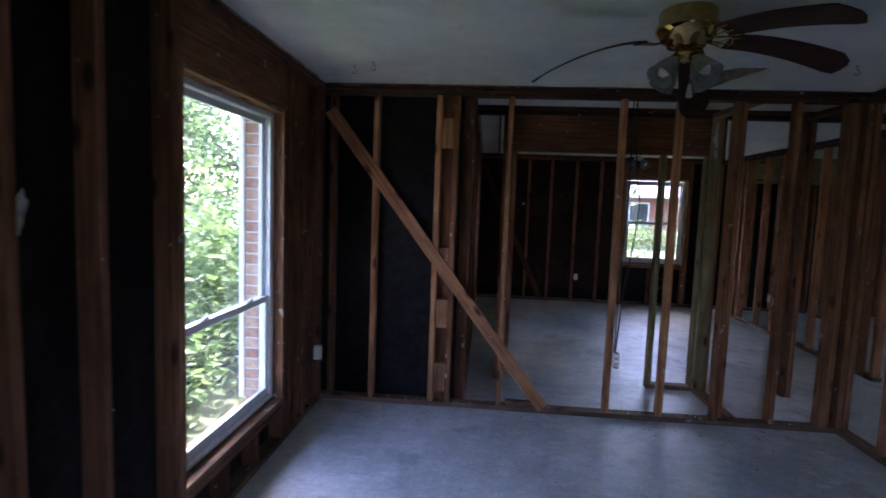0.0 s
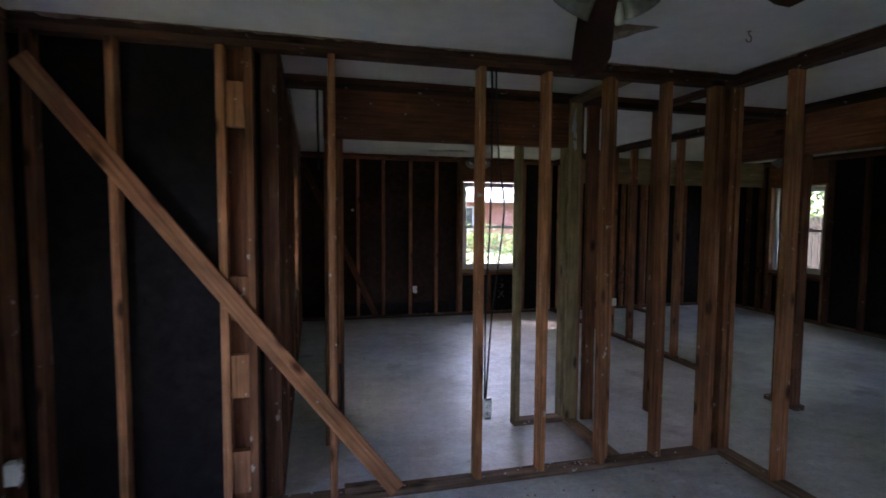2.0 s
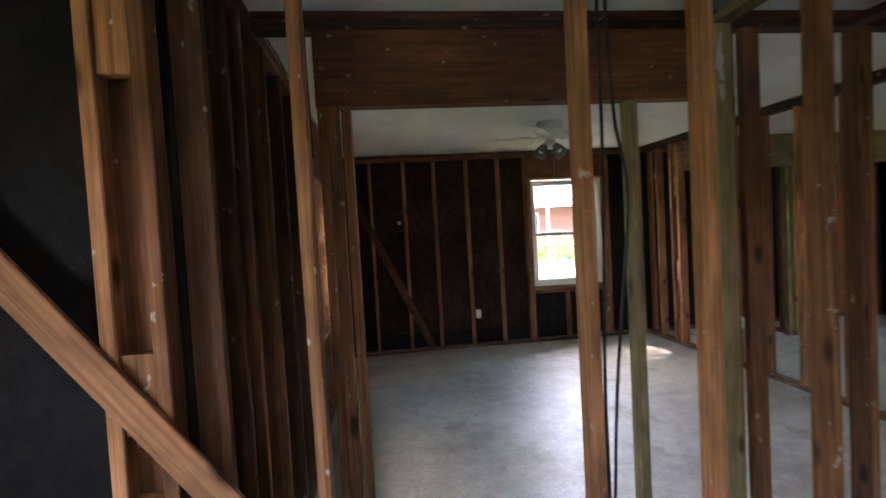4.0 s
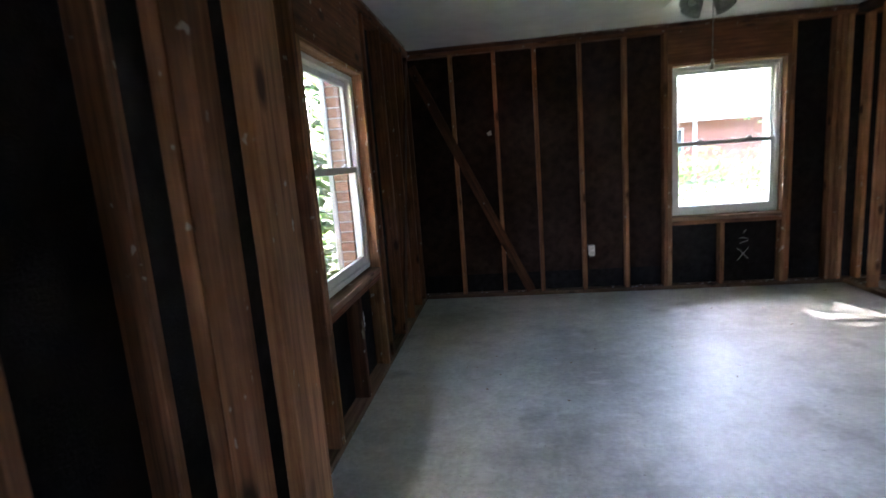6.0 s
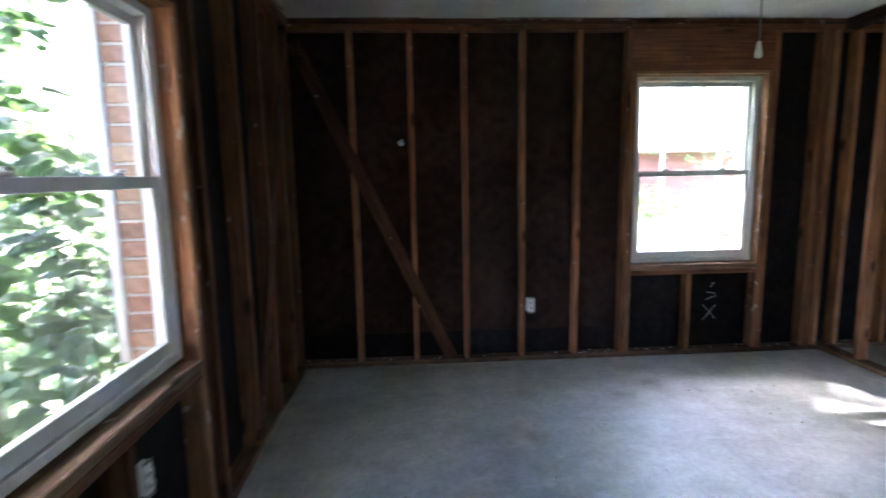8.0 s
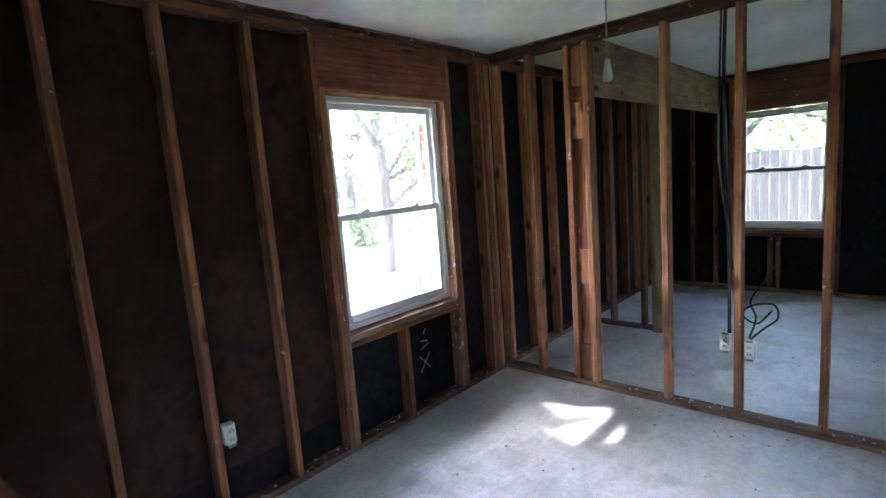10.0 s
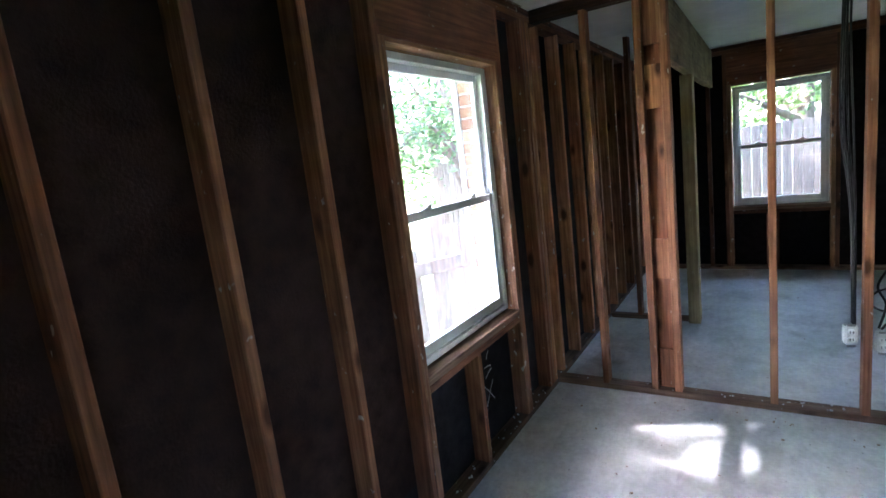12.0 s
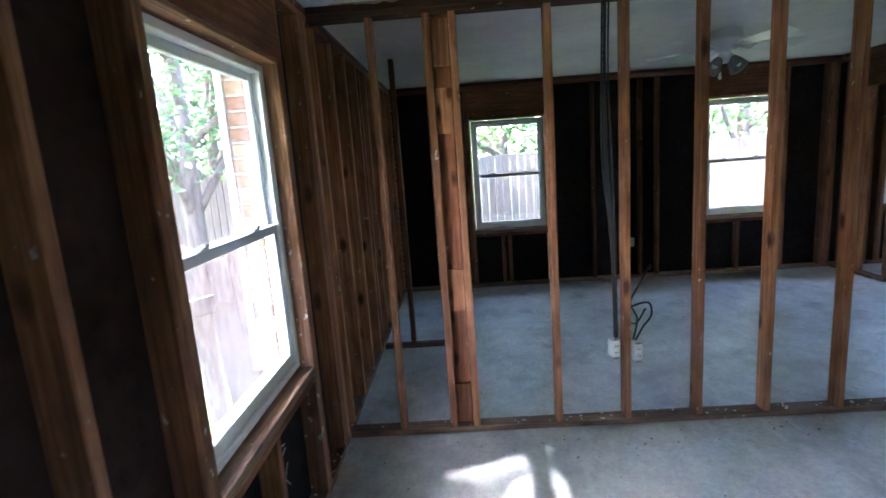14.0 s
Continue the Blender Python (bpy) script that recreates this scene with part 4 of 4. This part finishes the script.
# broad-leaved plants close to the second window
def tall_plant(x, y, h, seed):
    rng = random.Random(seed)
    pl = thing("tall_plant", "tall broad-leaved green plant outside the window", "plant", pose(x, y, GROUND_Z), "plants by the window")
    bm = bmesh.new()
    stem = smooth_path([(0, 0, -0.03), (rng.uniform(-0.08, 0.08), rng.uniform(-0.08, 0.08), h * 0.5), (rng.uniform(-0.2, 0.2), rng.uniform(-0.2, 0.2), h)], 8)
    tube(bm, stem, [0.011 * (1 - 0.6 * k / (len(stem) - 1)) for k in range(len(stem))], 6)
    part("stem", bm, LEAF_A, pl)
    bm = bmesh.new()
    for k in range(int(h * 38)):
        p = stem[min(len(stem) - 1, 2 + int(rng.random() * (len(stem) - 2)))]
        a = rng.uniform(0, 6.28)
        d = Vector((math.cos(a), math.sin(a), rng.uniform(-0.5, 0.25))).normalized()
        s = Vector((-math.sin(a), math.cos(a), 0))
        o = p + d * rng.uniform(0.03, 0.12)
        size = rng.uniform(0.07, 0.18)
        nr = s.cross(d)
        outline = [(0, 0), (0.12, 0.34), (0.42, 0.44), (0.75, 0.26), (1.0, 0.0)]
        mid = [bm.verts.new(o + d * (u * size) - nr * 0.012 * math.sin(u * 3.1) - Vector((0, 0, 0.25 * size * u * u))) for u, w in outline]
        for sg in (1, -1):
            ed = [bm.verts.new(o + d * (u * size * (0.92 if 0 < u < 1 else 1)) + s * (sg * w * size) + nr * 0.015 - Vector((0, 0, 0.25 * size * u * u))) for u, w in outline[1:-1]]
            bm.faces.new((mid[0], ed[0], mid[1]))
            bm.faces.new((mid[1], ed[0], ed[1], mid[2]))
            bm.faces.new((mid[2], ed[1], ed[2], mid[3]))
            bm.faces.new((mid[3], ed[2], mid[4]))
    part("leaves", bm, LEAF_B if seed % 3 == 0 else LEAF_A, pl)
    return pl


for k in range(26):
    tall_plant(-0.45 - 0.8 * rg.random(), 5.5 + 0.14 * k + rg.uniform(-0.1, 0.1), rg.uniform(1.5, 2.6), k)
leaf_cloud("shrubs", [(-3.0 + rg.uniform(-0.6, 0.5), 5.2 + 0.5 * k, rg.uniform(0.0, 2.4), 1.0, 1.0, 1.0) for k in range(16)], 300, 0.16, LEAF_A, "sunlit shrubs behind the broad-leaved plants", "shrub", seed=14)


# neighbouring house to the north
def neighbour_house():
    h = thing("neighbour_house", "low red-sided house with a pale roof behind the garden", "house", pose(6.0, 26.0, GROUND_Z))
    bm = bmesh.new()
    box(bm, -5.5, 11.0, 0, 6, 0, 2.5)
    part("wall", bm, REDSIDING, h)
    bm = bmesh.new()
    vs = [bm.verts.new(p) for p in ((-6, -0.7, 2.45), (11.5, -0.7, 2.45), (11.5, 3, 4.1), (-6, 3, 4.1), (11.5, 6.7, 2.45), (-6, 6.7, 2.45))]
    for f in ((0, 1, 2, 3), (3, 2, 4, 5), (0, 3, 5), (1, 4, 2), (0, 5, 4, 1)):
        bm.faces.new([vs[i] for i in f])
    part("roof", bm, ROOFING, h, "pale shingled gable roof")
    slab("fascia", (-6, 11.5, -0.74, -0.70, 2.36, 2.50), SOFFIT, h)
    for x in (-4.2, -1.6, 1.2, 8.6):
        bm = bmesh.new()
        ring(bm, 1.0, 1.2, 0.07, -0.03, 0.01, x, 0.95)
        wnd = part("window", bm, WHITE, h)
        bm = bmesh.new()
        box(bm, x + 0.06, x + 0.94, -0.012, -0.004, 1.0, 2.1)
        part("pane", bm, DARKGLASS, wnd)
    for x in (-2.6, -0.2, 2.4, 5.0, 7.4):
        bm = bmesh.new()
        box(bm, x, x + 0.12, -0.62, -0.50, 0, 2.45)
        part("porch_post", bm, SOFFIT, h)
    return h


neighbour_house()
leaf_cloud("shrubs", [(1.0 + 0.55 * k, 17.5 + rg.uniform(-0.6, 0.6), rg.uniform(0.0, 0.75), 0.8, 0.8, 0.6) for k in range(22)], 260, 0.14, LEAF_A, "low green shrubs before the neighbouring house", "shrub", seed=15)
tree(7.2, 13.6, 6.5, 2.2, 21, LEAF_A, 160)
# the tree at x 1.9 is unseen, added in the sun's path to dapple the floor
tree(1.9, 12.4, 6.6, 1.9, 28, LEAF_B, 330, 0.2)
tree(9.6, 17.5, 8.0, 3.2, 22, LEAF_B)
tree(8.9, 12.0, 6.2, 2.3, 29, LEAF_B, 200, 0.13)
tree(12.2, 13.0, 7.0, 2.8, 30, LEAF_B, 240, 0.15)
tree(0.5, 24.0, 9.0, 3.6, 23, LEAF_B)
tree(12.5, 8.8, 7.0, 2.8, 24, LEAF_A)
tree(13.6, 5.0, 7.5, 3.0, 25, LEAF_B)
tree(12.8, 1.6, 7.0, 2.8, 26, LEAF_A)
tree(16.5, 6.6, 9.0, 3.6, 27, LEAF_A)
leaf_cloud("woodland", [(18.0 + rg.uniform(-1.5, 1.5), -6 + 0.5 * k, rg.uniform(0.5, 6.0), 1.6, 1.6, 1.6) for k in range(60)], 200, 0.28, LEAF_A, "green woodland beyond the garden fence", "woodland", seed=16)


def board_fence(x, y0, y1, label):
    f = thing("fence", label, "fence", pose(0, 0, GROUND_Z))
    bm = bmesh.new()
    box(bm, 0, 0.02, 0, 0.135, 0, 1.75)
    rounded(bm, 0.004)
    me = bpy.data.meshes.new("slat")
    bm.to_mesh(me)
    bm.free()
    me.materials.append(FENCEWOOD)
    y = y0
    while y < y1:
        s = new("slat", me)
        s.parent = f
        s.matrix_basis = pose(x + rg.uniform(-0.004, 0.004), y, rg.uniform(-0.03, 0.0))
        y += 0.145
    for z in (0.35, 1.35):
        slab("rail", (x + 0.021, x + 0.06, y0, y1, z, z + 0.09), FENCEWOOD, f)
    return f


board_fence(11.2, -4.0, 14.0, "weathered grey board fence round the garden")

# weathered boards leaning by the house outside the north window
def leaning_boards():
    rng = random.Random(44)
    st = thing("leaning_boards", "weathered grey boards leaning in a row outside", "boards", pose(4.6, 9.75, GROUND_Z, 0, 0, -62))
    for k in range(7):
        bm = bmesh.new()
        x = -0.55 + 0.17 * k + rng.uniform(-0.02, 0.02)
        box(bm, x, x + rng.uniform(0.12, 0.19), 0.012 * (k % 3), 0.012 * (k % 3) + 0.02, 0.0, rng.uniform(0.95, 1.32))
        rounded(bm, 0.003)
        bmesh.ops.rotate(bm, verts=bm.verts[:], cent=(x, 0, 0), matrix=Matrix.Rotation(radians(-10), 3, 'X') @ Matrix.Rotation(radians(rng.uniform(-4, 4)), 3, 'Y'))
        part("board", bm, OLDBOARD, st)
    bm = bmesh.new()
    box(bm, -0.5, 0.1, -0.03, -0.005, 0.82, 0.94)
    rounded(bm, 0.003)
    bmesh.ops.rotate(bm, verts=bm.verts[:], cent=(0, 0, 0.88), matrix=Matrix.Rotation(radians(-8), 3, 'Y'))
    part("rail", bm, OLDBOARD, st)
    return st


leaning_boards()


# ---- torn edges, scraps and marks ----
def torn_edge(name, m, x0, x1, deep, seed, label):
    """The ragged rim of drywall paper left under the ceiling. Local x along the wall, y towards it."""
    rng = random.Random(seed)
    bm = bmesh.new()
    x, rows = x0, []
    while x < x1:
        dz = deep * max(0.06, noise.noise(Vector((x * 4.3, seed, 0))) * 0.9 + noise.noise(Vector((x * 21, seed, 3))) * 0.5 + 0.25)
        rows.append([bm.verts.new(m @ Vector((x, y, H - z))) for y, z in ((-0.012, 0.0), (-0.012 + rng.uniform(-0.004, 0.004), dz), (-0.003, dz * 0.9), (-0.003, 0.0))])
        x += rng.uniform(0.012, 0.035)
    for a, b in zip(rows, rows[1:]):
        for k in range(3):
            bm.faces.new((a[k], a[k + 1], b[k + 1], b[k]))
    bm.faces.new(rows[0])
    bm.faces.new(rows[-1])
    bmesh.ops.recalc_face_normals(bm, faces=bm.faces[:])
    tagged(link_mesh(name, bm, PAPER), label, "drywall remnant", kind="structure")


RIM = "ragged brown rim of torn drywall paper under the ceiling"
for k, (a, b, dp) in enumerate(((0.3, 1.0, 0.015), (1.5, 2.45, 0.050), (2.5, 3.9, 0.022))):
    torn_edge("trim", M_N, a, b, dp, k, RIM)
torn_edge("trim", pose(0, YA, 0), -1.0, 0.6, 0.030, 7, RIM)
torn_edge("trim", pose(0, YA, 0), 0.8, 2.7, 0.014, 8, RIM)
torn_edge("trim", pose(XE, 0, 0, 0, 0, -90), -8.5, -5.3, 0.022, 9, RIM)
torn_edge("trim", M_W1, 0.5, 3.6, 0.022, 10, RIM)
torn_edge("trim", M_W2, 4.8, 8.5, 0.018, 12, RIM)
torn_edge("trim", pose(2.815, 0, 0, 0, 0, -90), -3.7, -1.5, 0.02, 13, RIM)


def scrap(m, w, h, seed, mat, label):
    """A torn flap of paper standing off a board: an uneven outline with a curled edge."""
    rng = random.Random(seed)
    bm = bmesh.new()
    c = bm.verts.new(m @ Vector((0, -0.006, 0)))
    rim = []
    for k in range(18):
        a = k * 2 * math.pi / 18
        r = rng.uniform(0.35, 1.0)
        rim.append(bm.verts.new(m @ Vector((math.cos(a) * r * w, -0.003 - 0.012 * rng.random(), math.sin(a) * r * h))))
    for k in range(18):
        bm.faces.new((c, rim[k], rim[(k + 1) % 18]))
    tagged(link_mesh("paper_scrap", bm, mat), label, "scrap", "paper scraps")


def ceiling_flap(tip, upper, lower, label):
    """A pointed strip of paper peeling off the ceiling from its tip, curling down and widening to its free end."""
    tip, upper, lower = Vector(tip), Vector(upper), Vector(lower)
    bm = bmesh.new()
    rows = []
    for k in range(9):
        u = 0.02 + 0.98 * k / 8
        sag = Vector((0, 0, 0.03 * math.sin(u * 3.1)))
        ragged = 0.006 * noise.noise(Vector((u * 9, 2, 5)))
        a, b = tip.lerp(upper, u) + sag, tip.lerp(lower, u) + sag * 0.4 + Vector((ragged, 0, ragged))
        off = Vector((0, 0.002, 0.001))
        rows.append([bm.verts.new(p) for p in (a, a.lerp(b, 0.5) + Vector((0, -0.006, 0)), b, b + off, a.lerp(b, 0.5) + off, a + off)])
    for a, b in zip(rows, rows[1:]):
        for i in range(6):
            bm.faces.new((a[i], a[(i + 1) % 6], b[(i + 1) % 6], b[i]))
    bm.faces.new(rows[0])
    bm.faces.new(rows[-1])
    bmesh.ops.recalc_face_normals(bm, faces=bm.faces[:])
    tagged(link_mesh("paper_flap", bm, PAPER), label, "scrap", "paper scraps")


ceiling_flap((1.85, 3.205, H - 0.001), (1.46, 3.22, 2.375), (1.44, 3.29, 2.285), "pointed strip of brown paper peeling off the ceiling")
BACK = D + 0.001
scrap(M_W1 @ Matrix.Translation((1.285, BACK, 1.50)), 0.055, 0.11, 1, TARP, "pale torn flap of paper on the black sheathing")
scrap(M_W1 @ Matrix.Translation((1.60, BACK, 0.78)), 0.045, 0.06, 2, TARP, "pale torn flap of paper on the black sheathing")
scrap(M_N @ Matrix.Translation((0.83, BACK, 1.62)), 0.03, 0.03, 4, TARP, "pale torn flap of paper on the brown board")
scrap(M_W2 @ Matrix.Translation((5.62, BACK, 1.40)), 0.02, 0.05, 5, TARP, "pale torn flap of paper on the black sheathing")
scrap(M_W2 @ Matrix.Translation((6.33, -0.002, 0.47)), 0.03, 0.09, 6, PAPER, "torn paper hanging on a stud under the window")

scrap(pose(2.09, YB - 0.047, 2.20), 0.035, 0.15, 8, TARP, "flaking white plaster remaining on a closet stud")
scrap(pose(2.10, YB - 0.047, 2.06), 0.025, 0.06, 9, TARP, "flaking white plaster remaining on a closet stud")
# chalk strokes on the sheathing below the window
mark = thing("chalk_mark", "faded white chalk strokes on black sheathing", "marking", M_N @ Matrix.Translation((3.17, BACK, 0.0)))
for (xa, za), (xb, zb) in (((-0.045, 0.24), (0.05, 0.36)), ((-0.05, 0.36), (0.05, 0.25)), ((-0.03, 0.40), (0.045, 0.43)), ((-0.03, 0.46), (0.04, 0.45)), ((0.0, 0.50), (0.03, 0.54))):
    bm = bmesh.new()
    tube(bm, [(xa, -0.0005, za), ((xa + xb) / 2, -0.0005, (za + zb) / 2 + 0.004), (xb, -0.0005, zb)], 0.0028, 5)
    part("stroke", bm, GREYCABLE, mark)

# crumbs of plaster and wood along the plates and over the floor
def crumbs(name, spots, label, mat, seed):
    rng = random.Random(seed)
    bm = bmesh.new()
    for x, y, sx, sy, n, z in spots:
        for k in range(n):
            s = rng.uniform(0.003, 0.009)
            px, py = x + rng.uniform(-sx, sx), y + rng.uniform(-sy, sy)
            r = bmesh.ops.create_cube(bm, size=1.0, matrix=pose(px, py, z + s * 0.3, rng.uniform(-20, 20), rng.uniform(-20, 20), rng.uniform(0, 180)) @ Matrix.Diagonal((s * 1.6, s, s * 0.7, 1)))
    tagged(link_mesh(name, bm, mat), label, "debris", kind="stuff")


crumbs("plaster_crumbs", [(0.8, YA + 0.045, 1.8, 0.04, 60, PL), (XE + 0.045, 6.9, 0.04, 1.7, 60, PL), (2.2, 8.67, 2.1, 0.035, 60, PL)], "pale crumbs of plaster lying on the sole plates", TARP, 31)
crumbs("floor_crumbs", [(1.0, 3.60, 1.9, 0.12, 50, 0.0), (2.2, 7.4, 1.7, 1.1, 45, 0.0), (3.85, 7.0, 0.10, 1.5, 35, 0.0), (0.8, 2.6, 1.6, 1.0, 30, 0.0), (5.5, 6.0, 1.2, 1.6, 30, 0.0)], "small crumbs and splinters scattered on the concrete", PAPER, 32)
